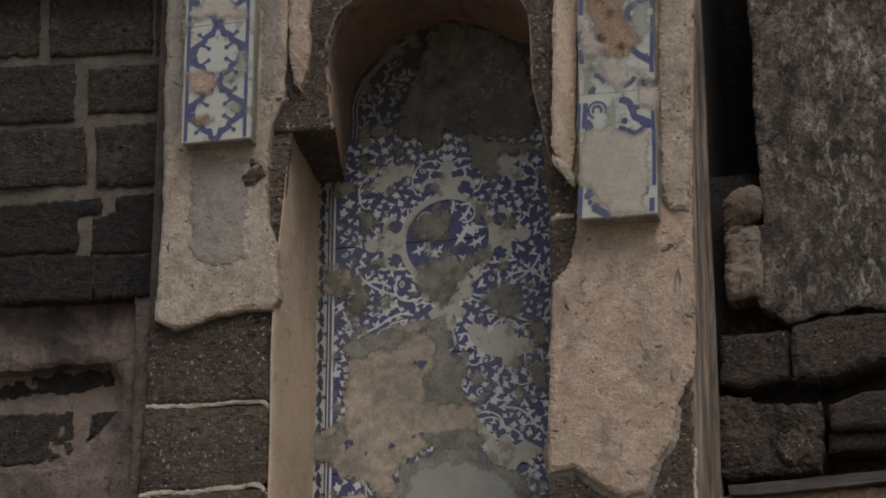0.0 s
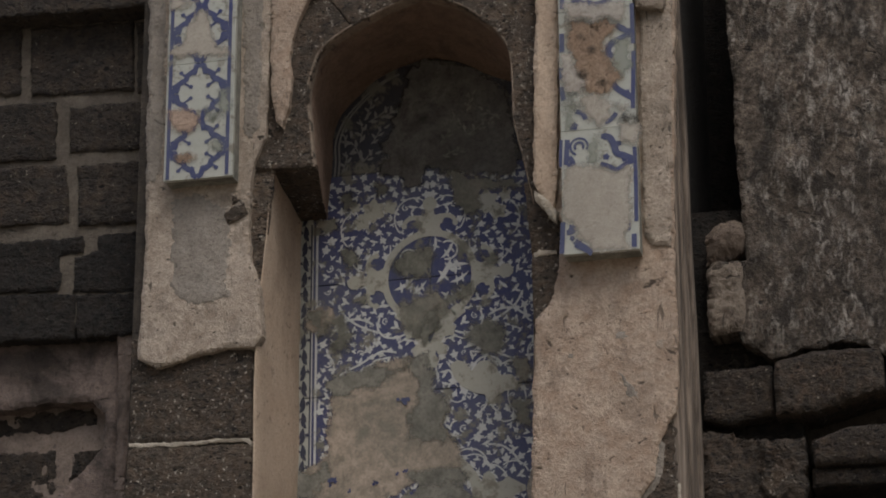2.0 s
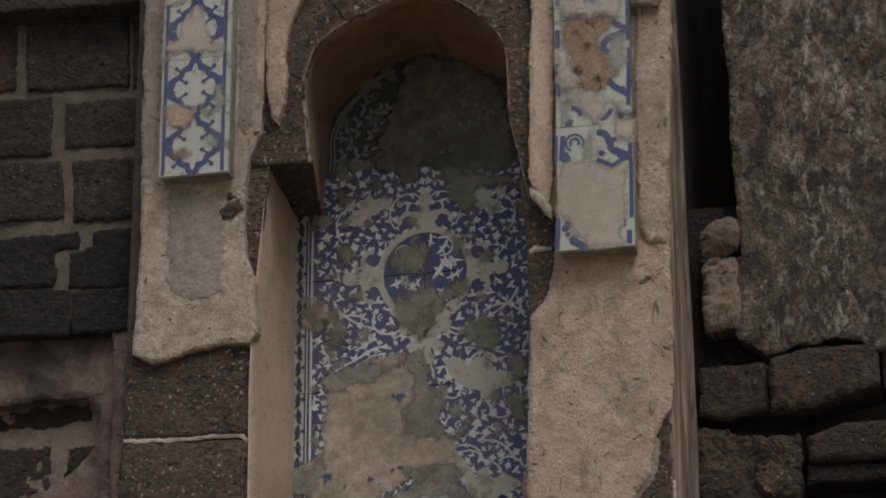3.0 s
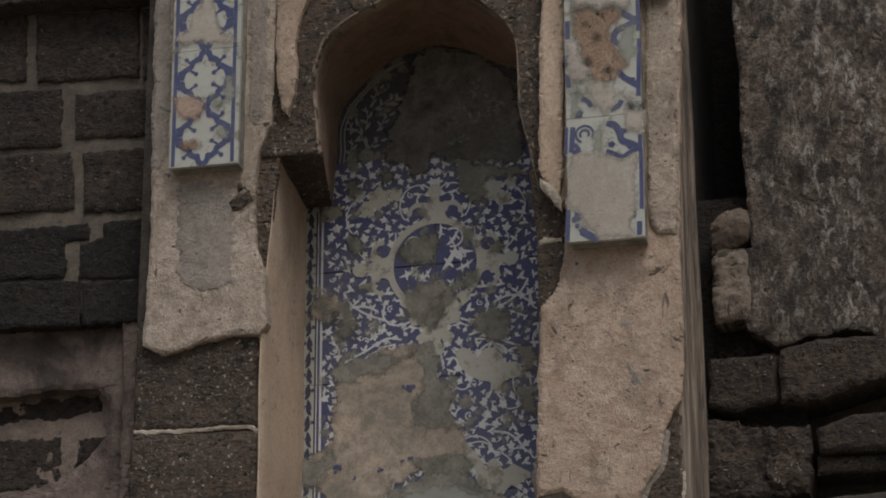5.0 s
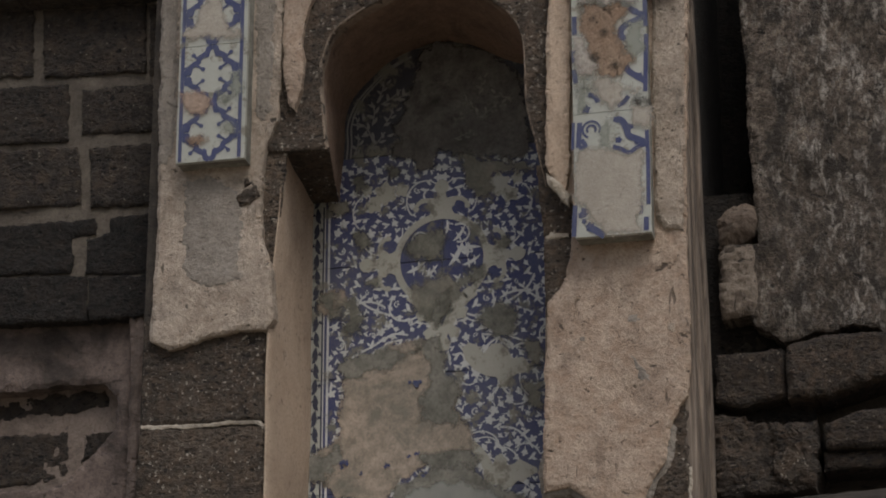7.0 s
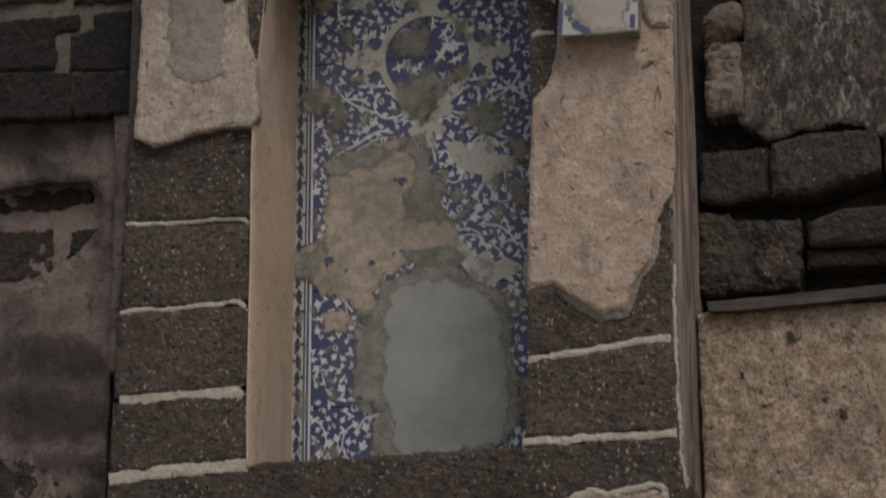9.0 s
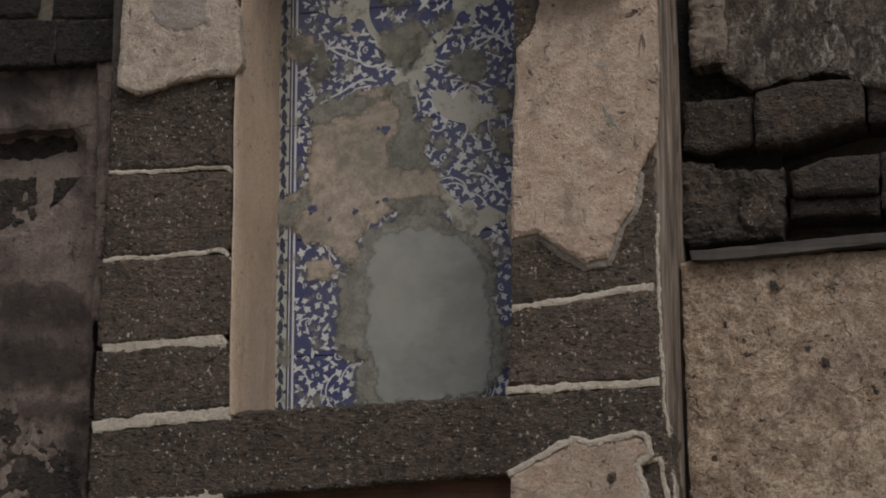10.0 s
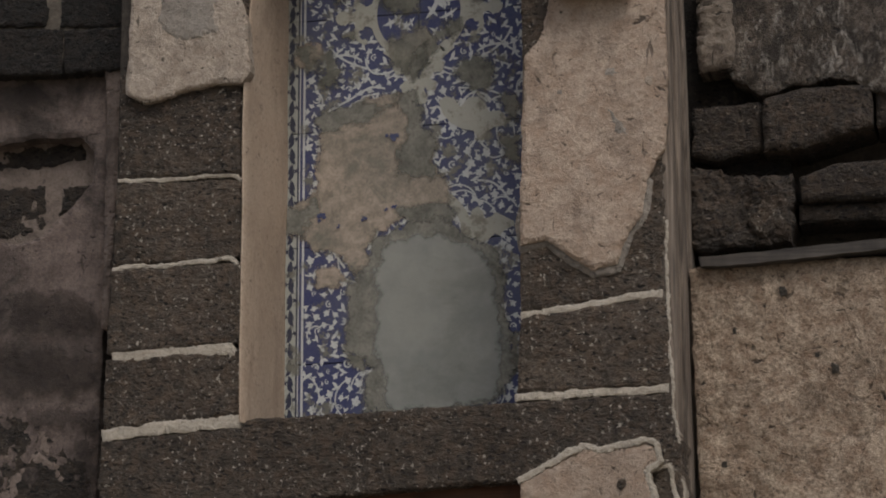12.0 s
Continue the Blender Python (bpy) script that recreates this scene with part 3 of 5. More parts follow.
stone([(-0.429, 3.924), (-0.414, 3.926), (-0.410, 3.907), (-0.426, 3.902)], front=-0.031, back=0.0, seed=32, wobble=0.005)

coat([(0.377, 3.855), (0.410, 3.826), (0.434, 3.797), (0.429, 3.768), (0.401, 3.800), (0.378, 3.829)], MORTAR, front=-0.047, back=-0.02, seed=21, swell=0.004)
coat([(-0.696, 5.036), (-0.639, 5.028), (-0.622, 4.547), (-0.616, 4.266), (-0.616, 4.025), (-0.639, 3.972), (-0.665, 3.982), (-0.669, 4.223), (-0.675, 4.486)], PLASTER_GREY, front=-0.0262, back=0.0, seed=1, wobble=0.006)
coat([(-0.424, 4.999), (-0.356, 4.990), (-0.348, 4.482), (-0.349, 4.254), (-0.355, 4.101), (-0.382, 4.063), (-0.404, 4.100), (-0.410, 4.391)], PLASTER_GREY, front=-0.0262, back=0.0, seed=1, wobble=0.006)
coat([(0.561, 3.392), (0.583, 3.382), (0.602, 3.355), (0.629, 3.313), (0.609, 3.280), (0.587, 3.313), (0.571, 3.348)], PLASTER_GREY, front=-0.0190, back=0.0, seed=3, wobble=0.012)
stone([(0.579, 2.464), (0.598, 2.466), (0.603, 2.448), (0.589, 2.437), (0.576, 2.446)], front=-0.034, back=0.0, seed=33, wobble=0.005)
for k, q in enumerate(([(0.444, 3.446), (0.464, 3.442), (0.469, 3.419), (0.452, 3.411), (0.438, 3.427)], [(0.562, 3.481), (0.596, 3.481), (0.607, 3.457), (0.581, 3.448), (0.559, 3.461)], [(0.659, 3.454), (0.692, 3.451), (0.695, 3.422), (0.670, 3.418), (0.653, 3.437)])):
    coat(q, PLASTER_GREY if k < 2 else PLASTER_PALE, front=-0.0196, back=0.0, seed=3, wobble=0.006)

stone([(0.607, 3.268), (0.707, 3.301), (0.709, 3.067), (0.598, 3.073)], front=0.004, seed=35)
# ---- weathered lining of the pier's side ----
lining = tagged(new("side_lining"), "weathered grey fluted lining on the flank of the pier", "moulding", kind="structure")
for k, (y0, y1, x1) in enumerate(((0.004, 0.050, 0.726), (0.052, 0.085, 0.716), (0.088, 0.135, 0.730), (0.137, 0.200, 0.722), (0.202, 0.245, 0.734))):
    part("moulding", slat(0.690, x1, y0, y1, 0.0, 6.2, k), WOOD, lining)

# ---- masonry at the other side of the gap ----
wall_r = part("wall_east", box(R_ + 0.22, 6.0, 0.42, 0.95, 0, 6.2), CORE)
tagged(wall_r, "rubble wall with blackened and ochre plaster and open joints", "wall", kind="structure")
# black colour on both cores stands in for the deep shadow of the gap
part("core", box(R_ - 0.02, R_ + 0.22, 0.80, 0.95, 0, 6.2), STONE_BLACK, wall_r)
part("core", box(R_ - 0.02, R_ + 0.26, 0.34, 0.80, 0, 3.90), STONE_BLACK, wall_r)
YR = 0.25
coat([(0.851, 5.187), (1.789, 5.054), (1.652, 3.411), (1.382, 3.417), (1.202, 3.451), (1.158, 3.480), (1.096, 3.497), (1.039, 3.484), (0.997, 3.490), (0.953, 3.469), (0.914, 3.466), (0.884, 3.495), (0.844, 3.513), (0.831, 3.538), (0.792, 3.535), (0.759, 3.535), (0.759, 3.628), (0.761, 3.704), (0.781, 3.733), (0.865, 3.726), (0.858, 3.841), (0.849, 4.006), (0.851, 4.228), (0.839, 4.375)], STAINED, front=YR, back=0.43, seed=11, parent=wall_r, wobble=0.005, label="plaster blackened by rain, with a broken lower edge", swell=0.020)
part("plaster_lump", slab([(0.761, 3.805), (0.788, 3.831), (0.829, 3.842), (0.861, 3.834), (0.876, 3.789), (0.855, 3.754), (0.822, 3.739), (0.781, 3.727), (0.759, 3.726)], YR - 0.022, 0.40, 0.006, 0.006, 0.034, 12, 0.007, 0.004, 0.008), LUMP_BROWN, wall_r, "rounded brown lump of old mortar")
part("plaster_lump", slab([(0.766, 3.707), (0.807, 3.722), (0.842, 3.731), (0.868, 3.720), (0.856, 3.651), (0.862, 3.590), (0.840, 3.541), (0.805, 3.537), (0.776, 3.531), (0.761, 3.553), (0.760, 3.628)], YR - 0.008, 0.40, 0.006, 0.006, 0.014, 13, 0.007, 0.005, 0.008), LUMP, wall_r, "pale crumbling edge of the plaster")
stone([(0.743, 3.530), (0.831, 3.532), (0.887, 3.492), (0.900, 3.459), (0.743, 3.452)], wall_r, STONE_DARK, 0.34, 0.45, 21)
stone([(0.740, 3.447), (0.915, 3.454), (0.912, 3.325), (0.801, 3.306), (0.738, 3.322)], wall_r, STONE_RUBBLE, 0.27, 0.45, 22, edge=0.010)
stone([(0.924, 3.452), (1.021, 3.473), (1.190, 3.472), (1.194, 3.366), (1.098, 3.341), (1.013, 3.318), (0.920, 3.315)], wall_r, STONE_RUBBLE, 0.24, 0.45, 23, edge=0.012, swell=0.012, grain=0.005)
stone([(1.198, 3.476), (1.522, 3.488), (1.512, 3.358), (1.200, 3.366)], wall_r, STONE_RUBBLE, 0.26, 0.45, 24, edge=0.012, swell=0.012, grain=0.005)
stone([(0.728, 3.298), (0.805, 3.284), (0.847, 3.261), (0.988, 3.257), (0.989, 3.129), (0.977, 3.084), (0.870, 3.076), (0.757, 3.068), (0.732, 3.079)], wall_r, STONE_RUBBLE, 0.26, 0.45, 25, edge=0.014, wobble=0.010, swell=0.022, grain=0.009)
stone([(0.876, 3.177), (0.909, 3.192), (0.946, 3.181), (0.970, 3.142), (0.963, 3.108), (0.916, 3.099), (0.880, 3.119)], wall_r, STONE, 0.252, 0.30, 26, edge=0.008, wobble=0.012, swell=0.014, grain=0.006)
stone([(1.004, 3.245), (1.100, 3.275), (1.223, 3.277), (1.219, 3.181), (1.007, 3.183)], wall_r, STONE_RUBBLE, 0.25, 0.45, 27, edge=0.010)
stone([(0.999, 3.181), (1.219, 3.178), (1.217, 3.133), (1.001, 3.135)], wall_r, STONE_RUBBLE, 0.28, 0.45, 28, edge=0.010)
stone([(1.226, 3.286), (1.541, 3.296), (1.533, 3.140), (1.223, 3.141)], wall_r, STONE_RUBBLE, 0.27, 0.45, 29, edge=0.010)
part("ledge", slab([(0.756, 3.043), (0.989, 3.053), (1.531, 3.081), (1.530, 3.056), (0.988, 3.025), (0.836, 3.019), (0.761, 3.019)], 0.20, 0.45, 0.02, 0.002, 0.004, 31), LEDGE, wall_r, "thin grey weathered ledge")
coat([(0.728, 3.024), (0.846, 3.024), (1.216, 3.031), (1.528, 3.045), (1.453, 1.600), (0.724, 1.601), (0.739, 2.427), (0.734, 2.678)], PANEL, front=0.235, back=0.43, seed=14, parent=wall_r, label="ochre cracked and pitted plaster", swell=0.014, grain=0.0030)

# pock holes as slightly raised dark slabs, the shade inside given by colour
for k, q in enumerate(([(1.067, 2.766), (1.084, 2.763), (1.086, 2.743), (1.070, 2.741)], [(0.946, 2.963), (0.962, 2.965), (0.967, 2.945), (0.951, 2.941)], [(1.028, 2.796), (1.039, 2.796), (1.039, 2.784), (1.029, 2.785)], [(0.793, 2.534), (0.807, 2.536), (0.809, 2.522), (0.795, 2.520)], [(0.830, 2.867), (0.841, 2.867), (0.840, 2.853), (0.829, 2.853)])):
    part("dark_pock_spot", slab(q, 0.226, 0.26, 0.004, 0.004, 0.003, 80 + k, 0.001), CORE, wall_r)

# ---- masonry behind the pier's other side ----
wall_l = part("wall_west", box(-6.0, L + 0.02, 0.30, 0.95, 0, 6.2), CORE)
tagged(wall_l, "sooty squared stone wall above dark stained plaster", "wall", kind="structure")
YL = 0.13
part("mortar_bed", slab([(-2.062, 4.717), (-0.738, 4.568), (-0.702, 3.636), (-1.959, 3.715)], YL + 0.006, 0.31, 0.02, 0.0, 0.003, 41), MORTAR_DULL, wall_l)
for k, q in enumerate(([(-1.690, 4.593), (-1.109, 4.543), (-1.098, 4.344), (-1.670, 4.361)], [(-1.082, 4.540), (-0.777, 4.523), (-0.769, 4.320), (-1.064, 4.334)], [(-0.764, 4.518), (-0.670, 4.515), (-0.663, 4.319), (-0.756, 4.315)],
                       [(-1.669, 4.344), (-0.993, 4.306), (-0.985, 4.139), (-1.654, 4.169)], [(-0.953, 4.285), (-0.662, 4.282), (-0.657, 4.140), (-0.946, 4.155)],
                       [(-1.652, 4.145), (-0.956, 4.120), (-0.939, 3.951), (-1.637, 3.972)], [(-0.923, 4.110), (-0.656, 4.111), (-0.650, 3.932), (-0.910, 3.939)],
                       [(-1.633, 3.927), (-1.100, 3.907), (-0.897, 3.907), (-0.891, 3.863), (-0.960, 3.857), (-0.955, 3.760), (-1.621, 3.782)], [(-0.853, 3.905), (-0.649, 3.910), (-0.643, 3.735), (-0.916, 3.751), (-0.921, 3.847), (-0.851, 3.863)],
                       [(-1.620, 3.774), (-1.026, 3.753), (-0.913, 3.744), (-0.907, 3.621), (-1.609, 3.643)], [(-0.910, 3.744), (-0.643, 3.731), (-0.639, 3.619), (-0.904, 3.620)])):
    stone(q, wall_l, STONE_DARK if k < 7 else STONE_BLACK, YL - 0.004, 0.30, 40 + k, wobble=0.006, swell=0.008)
# lower plaster, set back, with the stones bared in one place
YP = 0.175
coat([(-1.947, 3.719), (-0.786, 3.664), (-0.791, 3.292), (-0.796, 2.473), (-0.784, 1.603), (-1.798, 1.604), (-1.912, 3.219), (-1.088, 3.184), (-1.034, 3.175), (-0.971, 3.192), (-0.885, 3.275), (-0.830, 3.340), (-0.830, 3.418), (-0.867, 3.457), (-1.003, 3.463), (-1.099, 3.451), (-1.931, 3.491)], MAUVE, front=YP, back=0.31, seed=15, parent=wall_l, label="dark mauve-grey stained plaster", swell=0.006)
stone([(-1.209, 3.443), (-1.015, 3.454), (-0.887, 3.451), (-0.870, 3.410), (-0.965, 3.396), (-1.045, 3.399), (-1.207, 3.388)], wall_l, STONE_DARK, 0.232, 0.31, 61, wobble=0.010)
stone([(-1.205, 3.353), (-0.987, 3.349), (-0.975, 3.234), (-1.006, 3.205), (-1.199, 3.210)], wall_l, STONE_DARK, 0.232, 0.31, 62, wobble=0.010)
stone([(-0.940, 3.337), (-0.855, 3.344), (-0.897, 3.291), (-0.944, 3.260)], wall_l, STONE_DARK, 0.232, 0.31, 63, wobble=0.008)
part("mortar_bed", slab([(-1.216, 3.486), (-0.836, 3.484), (-0.831, 3.335), (-1.009, 3.169), (-1.202, 3.180)], 0.236, 0.31, 0.02, 0.003, 0.003, 64, 0.0015, 0.001), MORTAR_PINK, wall_l)
stone([(-1.552, 2.783), (-1.038, 2.724), (-0.943, 2.683), (-0.878, 2.621), (-0.819, 2.590), (-0.805, 2.444), (-0.806, 2.300), (-1.525, 2.319)], wall_l, STONE_DARK, YP - 0.003, 0.25, 69, wobble=0.010)
for k, (line, w) in enumerate((([(-1.165, 2.447), (-1.058, 2.501), (-1.024, 2.529), (-1.001, 2.572), (-0.981, 2.598), (-0.941, 2.611)], 0.034), ([(-0.980, 2.595), (-1.015, 2.611), (-1.062, 2.616), (-1.156, 2.607)], 0.022), ([(-0.938, 2.614), (-0.945, 2.650), (-0.955, 2.675)], 0.020), ([(-0.934, 2.599), (-0.908, 2.575), (-0.885, 2.530), (-0.837, 2.468), (-0.800, 2.422)], 0.024), ([(-1.025, 2.474), (-0.979, 2.490), (-0.921, 2.494)], 0.026))):
    part("mortar_joint", strip(line, w, YP - 0.004, 0.25, 0.012, 65 + k), MAUVE_PALE, wall_l)
part("corner_strip", slab([(-0.795, 3.643), (-0.744, 3.639), (-0.747, 3.503), (-0.749, 3.335), (-0.756, 3.199), (-0.761, 3.064), (-0.766, 2.930), (-0.785, 2.931), (-0.783, 3.065), (-0.781, 3.200), (-0.782, 3.337), (-0.784, 3.506)], 0.14, 0.31, 0.012, 0.003, 0.006, 67, 0.005, 0.002), MAUVE_PALE, wall_l)
# overhanging eave stones above
stone([(-2.201, 5.065), (-0.702, 4.945), (-0.686, 4.529), (-1.115, 4.544), (-2.149, 4.593)], wall_l, STONE_DARK, 0.05, 0.30, 68)

# ---- timber under the sill ----
beam = part("timber_lintel", slab([(-0.403, 2.453), (0.350, 2.477), (0.349, 2.309), (-0.400, 2.296)], 0.05, 0.30, 0.03, 0.001, 0.004, 71), WOOD_BROWN)
tagged(beam, "dark reddish-brown timber lintel under the stone sill", "beam")

# ---- tile panel at the back of the niche ----
TILE = 0.3135
PX = 0.002            # upright joint through the medallion
MZ = 3.797            # level joint through the medallion
YT = DEPTH - 0.004
panel = tagged(new("niche_tile_panel"), "blue and white floral tile panel, worn and patched with cement", "tile panel")
border_x = PX - 0.3265
for r in range(-4, 3):
    z0 = MZ + r * TILE
    if z0 > 4.42:
        continue
    z1 = min(z0 + TILE, 4.42)
    z0 = max(z0, SILL + 0.001)
    for c0, c1 in ((border_x, PX - 0.001), (PX + 0.001, JR + 0.004)):
        # top row takes the darker glaze, with the arch's shade painted in
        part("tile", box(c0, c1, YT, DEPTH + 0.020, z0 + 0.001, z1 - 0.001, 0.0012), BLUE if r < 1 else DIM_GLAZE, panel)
    if z1 < 4.12:
        part("border_tile", box(JL - 0.028, border_x - 0.001, YT, DEPTH + 0.020, z0 + 0.001, z1 - 0.001, 0.0012), WHITE_CLEAN, panel)


# painted ornament: flat glaze shapes, each a hair above the last so that none share a plane
class Paint:
    def __init__(self, y):
        self.bm, self.y, self.k = bmesh.new(), y, 0

    def shape(self, pts):
        self.k += 1
        y = self.y - 0.000012 * (self.k % 83)
        vs = [self.bm.verts.new((p[0], y, p[1])) for p in pts]
        f = self.bm.faces.new(vs)
        f.normal_update()
        if f.normal.y > 0:
            f.normal_flip()

    def blossom(self, x, z, r, turn, petals=5, deep=0.28):
        pts = []
        for i in range(petals * 5):
            a = turn + 2 * math.pi * i / (petals * 5)
            q = r * (1 - deep + deep * math.cos(petals * (a - turn)))
            pts.append((x + q * math.cos(a), z + q * math.sin(a)))
        self.shape(pts)

    def leaf(self, x, z, length, w, turn, curl=0.25):
        up, down = [], []
        c, s = math.cos(turn), math.sin(turn)
        for i in range(7):
            f = i / 6
            h = w * math.sin(math.pi * f) ** 0.8
            bend = curl * length * f * f
            for side, sign in ((up, 1), (down, -1)):
                a, b = f * length, bend + sign * h
                side.append((x + a * c - b * s, z + a * s + b * c))
        self.shape(up + down[-2:0:-1])

    def line(self, pts, w, w_end=None):
        up, down = [], []
        for i, p in enumerate(pts):
            a, b = Vector(pts[max(i - 1, 0)]), Vector(pts[min(i + 1, len(pts) - 1)])
            t = (b - a).normalized()
            h = (w + ((w if w_end is None else w_end) - w) * i / (len(pts) - 1)) / 2
            up.append((p[0] - t.y * h, p[1] + t.x * h))
            down.append((p[0] + t.y * h, p[1] - t.x * h))
        for i in range(len(pts) - 1):
            self.shape([up[i], up[i + 1], down[i + 1], down[i]])

    def arc(self, cx, cz, r, a0, a1, w, n=24):
        self.line([(cx + r * math.cos(radians(a0 + (a1 - a0) * i / n)), cz + r * math.sin(radians(a0 + (a1 - a0) * i / n))) for i in range(n + 1)], w)

    def hook(self, cx, cz, r, a0, a1, w, n=14):
        """A curl, thick at its root and ending in a round drop."""
        pts = [(cx + r * math.cos(radians(a0 + (a1 - a0) * i / n)), cz + r * math.sin(radians(a0 + (a1 - a0) * i / n))) for i in range(n + 1)]
        self.line(pts, w, w * 0.55)
        self.blossom(*pts[-1], w * 0.55, 0.2, 6, 0.06)

    def finial(self, x, z, turn, size=1.0):
        """A palmette: a waisted stem that ends in a bud, between two drooping curls."""
        c, s = math.cos(turn), math.sin(turn)

        def at(a, b):
            return x + size * (b * c - a * s), z + size * (b * s + a * c)
        half = [(0.040, -0.004), (0.030, 0.012), (0.030, 0.030), (0.024, 0.044), (0.013, 0.054), (0.012, 0.066), (0.021, 0.078), (0.020, 0.094), (0.010, 0.104), (0, 0.107)]
        self.shape([at(a, b) for a, b in half + [(-a, b) for a, b in half[-2::-1]]])
        for sx in (-1, 1):
            pts = [at(sx * (0.046 + 0.029 * math.cos(radians(a))), 0.022 + 0.024 * math.sin(radians(a))) for a in range(170, -20, -19)]
            self.line(pts, 0.017 * size, 0.011 * size)
            self.blossom(*pts[-1], 0.009 * size, 0.3, 5, 0.08)
            self.blossom(*at(sx * 0.026, 0.036), 0.016 * size, 0.3, 5, 0.08)


def mirrored(pts):
    return [(2 * PX - x, z) for x, z in pts]


rng = random.Random(7)
YM = YT - 0.0010
white, pale = Paint(YM), Paint(YM - 0.0011)
FX1 = JR
LOW, HIGH = SILL, MZ + TILE
RING = 0.124
# large pale figures: the medallion, its palmettes, scrolls and open flowers
pale.arc(PX, MZ, RING, 0, 360, 0.0185, 60)
for a in (0, 90, 180):
    pale.finial(PX + (RING + 0.004) * math.cos(radians(a)), MZ + (RING + 0.004) * math.sin(radians(a)), radians(a), 0.95)
for turn in (lambda q: q, mirrored):
    pale.line(turn(eased([(0.088, 3.704), (0.061, 3.681), (0.037, 3.648), (0.015, 3.606), (-0.010, 3.558)])), 0.036, 0.024)
    for (cx, cz), r in zip([(0.054, 3.644), (0.035, 3.592), (0.012, 3.553)], (0.020, 0.018, 0.014)):
        pale.blossom(*turn([(cx, cz)])[0], r, 0.4, 5, 0.10)
    for (cx, cz), r, n in zip([(-0.155, 3.998), (-0.187, 3.968), (-0.108, 4.004), (-0.207, 4.013)], (0.036, 0.026, 0.022, 0.018), (6, 5, 4, 5)):
        pale.blossom(*turn([(cx, cz)])[0], r, 0.5, n, 0.16)
    pale.shape(turn([(0.056, 3.545), (0.076, 3.559), (0.098, 3.550), (0.116, 3.526), (0.137, 3.551), (0.159, 3.551), (0.180, 3.536), (0.192, 3.508), (0.222, 3.509), (0.240, 3.486), (0.234, 3.467), (0.204, 3.464), (0.185, 3.453), (0.177, 3.429), (0.164, 3.433), (0.149, 3.459), (0.122, 3.464), (0.088, 3.485), (0.067, 3.511)]))
    pale.line(turn(eased([(0.024, 3.292), (0.048, 3.297), (0.082, 3.280), (0.109, 3.250), (0.126, 3.216), (0.130, 3.173)])), 0.022, 0.030)
    pale.hook(*turn([(0.045, 3.322)])[0], 0.019, 250, 20 if turn is mirrored else 110, 0.012)
    pale.shape(turn([(0.115, 3.217), (0.139, 3.224), (0.145, 3.245), (0.160, 3.253), (0.175, 3.237), (0.178, 3.219), (0.196, 3.224), (0.208, 3.235), (0.226, 3.225), (0.256, 3.208), (0.256, 3.196), (0.232, 3.186), (0.217, 3.171), (0.205, 3.178), (0.190, 3.164), (0.166, 3.153), (0.148, 3.169), (0.124, 3.168)]))
# inside the medallion: long curling leaves
for px, pz, ln, turn, curl in ((0.018, -0.020, 0.070, 0.75, 0.30), (0.040, 0.020, 0.060, 0.45, -0.35), (0.030, 0.050, 0.050, 0.50, 0.45), (0.055, -0.020, 0.050, 0.10, 0.40), (0.045, -0.075, 0.055, 0.35, 0.35), (0.030, -0.045, 0.045, -0.50, -0.45),
                                (-0.100, -0.030, 0.055, 0.15, 0.35), (-0.070, -0.020, 0.050, -0.20, -0.35), (-0.050, -0.045, 0.045, 0.30, 0.45), (0.010, 0.070, 0.040, 1.10, 0.40), (-0.080, 0.055, 0.045, 0.70, -0.40), (0.070, 0.000, 0.040, 1.30, 0.40)):
    white.leaf(PX + px, MZ + pz, ln * 1.1, ln * 0.10, turn, curl)
    for f, da in ((0.35, 1.0), (0.35, -1.0), (0.65, 0.9), (0.65, -0.9)):
        white.leaf(PX + px + f * ln * math.cos(turn), MZ + pz + f * ln * math.sin(turn) + curl * ln * f * f, ln * 0.27, ln * 0.060, turn + da, 0.5 if da > 0 else -0.5)
white.arc(PX + 0.050, MZ + 0.072, 0.026, 120, -110, 0.0055, 16)
white.arc(PX - 0.060, MZ + 0.060, 0.022, 30, 230, 0.0050, 16)



def clear_of(x, z, pad):
    """How free of the large figures a place in the field is."""
    r = math.hypot(x - PX, z - MZ)
    if r < RING + pad:
        return False
    u, v = abs(x - PX), abs(z - MZ)
    if (u < 0.060 + pad and RING < v < RING + 0.045 and z > MZ) or (v < 0.060 + pad and RING < u < RING + 0.045):
        return False
    return True


# long tendrils, mirrored about the upright joint
tendrils = [eased(q) for q in ([(-0.251, 3.738), (-0.235, 3.707), (-0.203, 3.680), (-0.166, 3.661), (-0.134, 3.650)], [(-0.135, 3.700), (-0.141, 3.662), (-0.122, 3.638), (-0.091, 3.633), (-0.067, 3.640)], [(-0.218, 3.554), (-0.184, 3.570), (-0.160, 3.584), (-0.128, 3.598), (-0.090, 3.592)],
                              [(-0.183, 3.536), (-0.160, 3.559), (-0.146, 3.574), (-0.106, 3.580)], [(0.160, 3.676), (0.188, 3.690), (0.226, 3.693), (0.256, 3.675), (0.273, 3.667)], [(0.122, 3.526), (0.128, 3.550), (0.153, 3.564), (0.180, 3.556), (0.195, 3.533)],
                              [(0.198, 3.539), (0.217, 3.547), (0.241, 3.545), (0.256, 3.532)])]
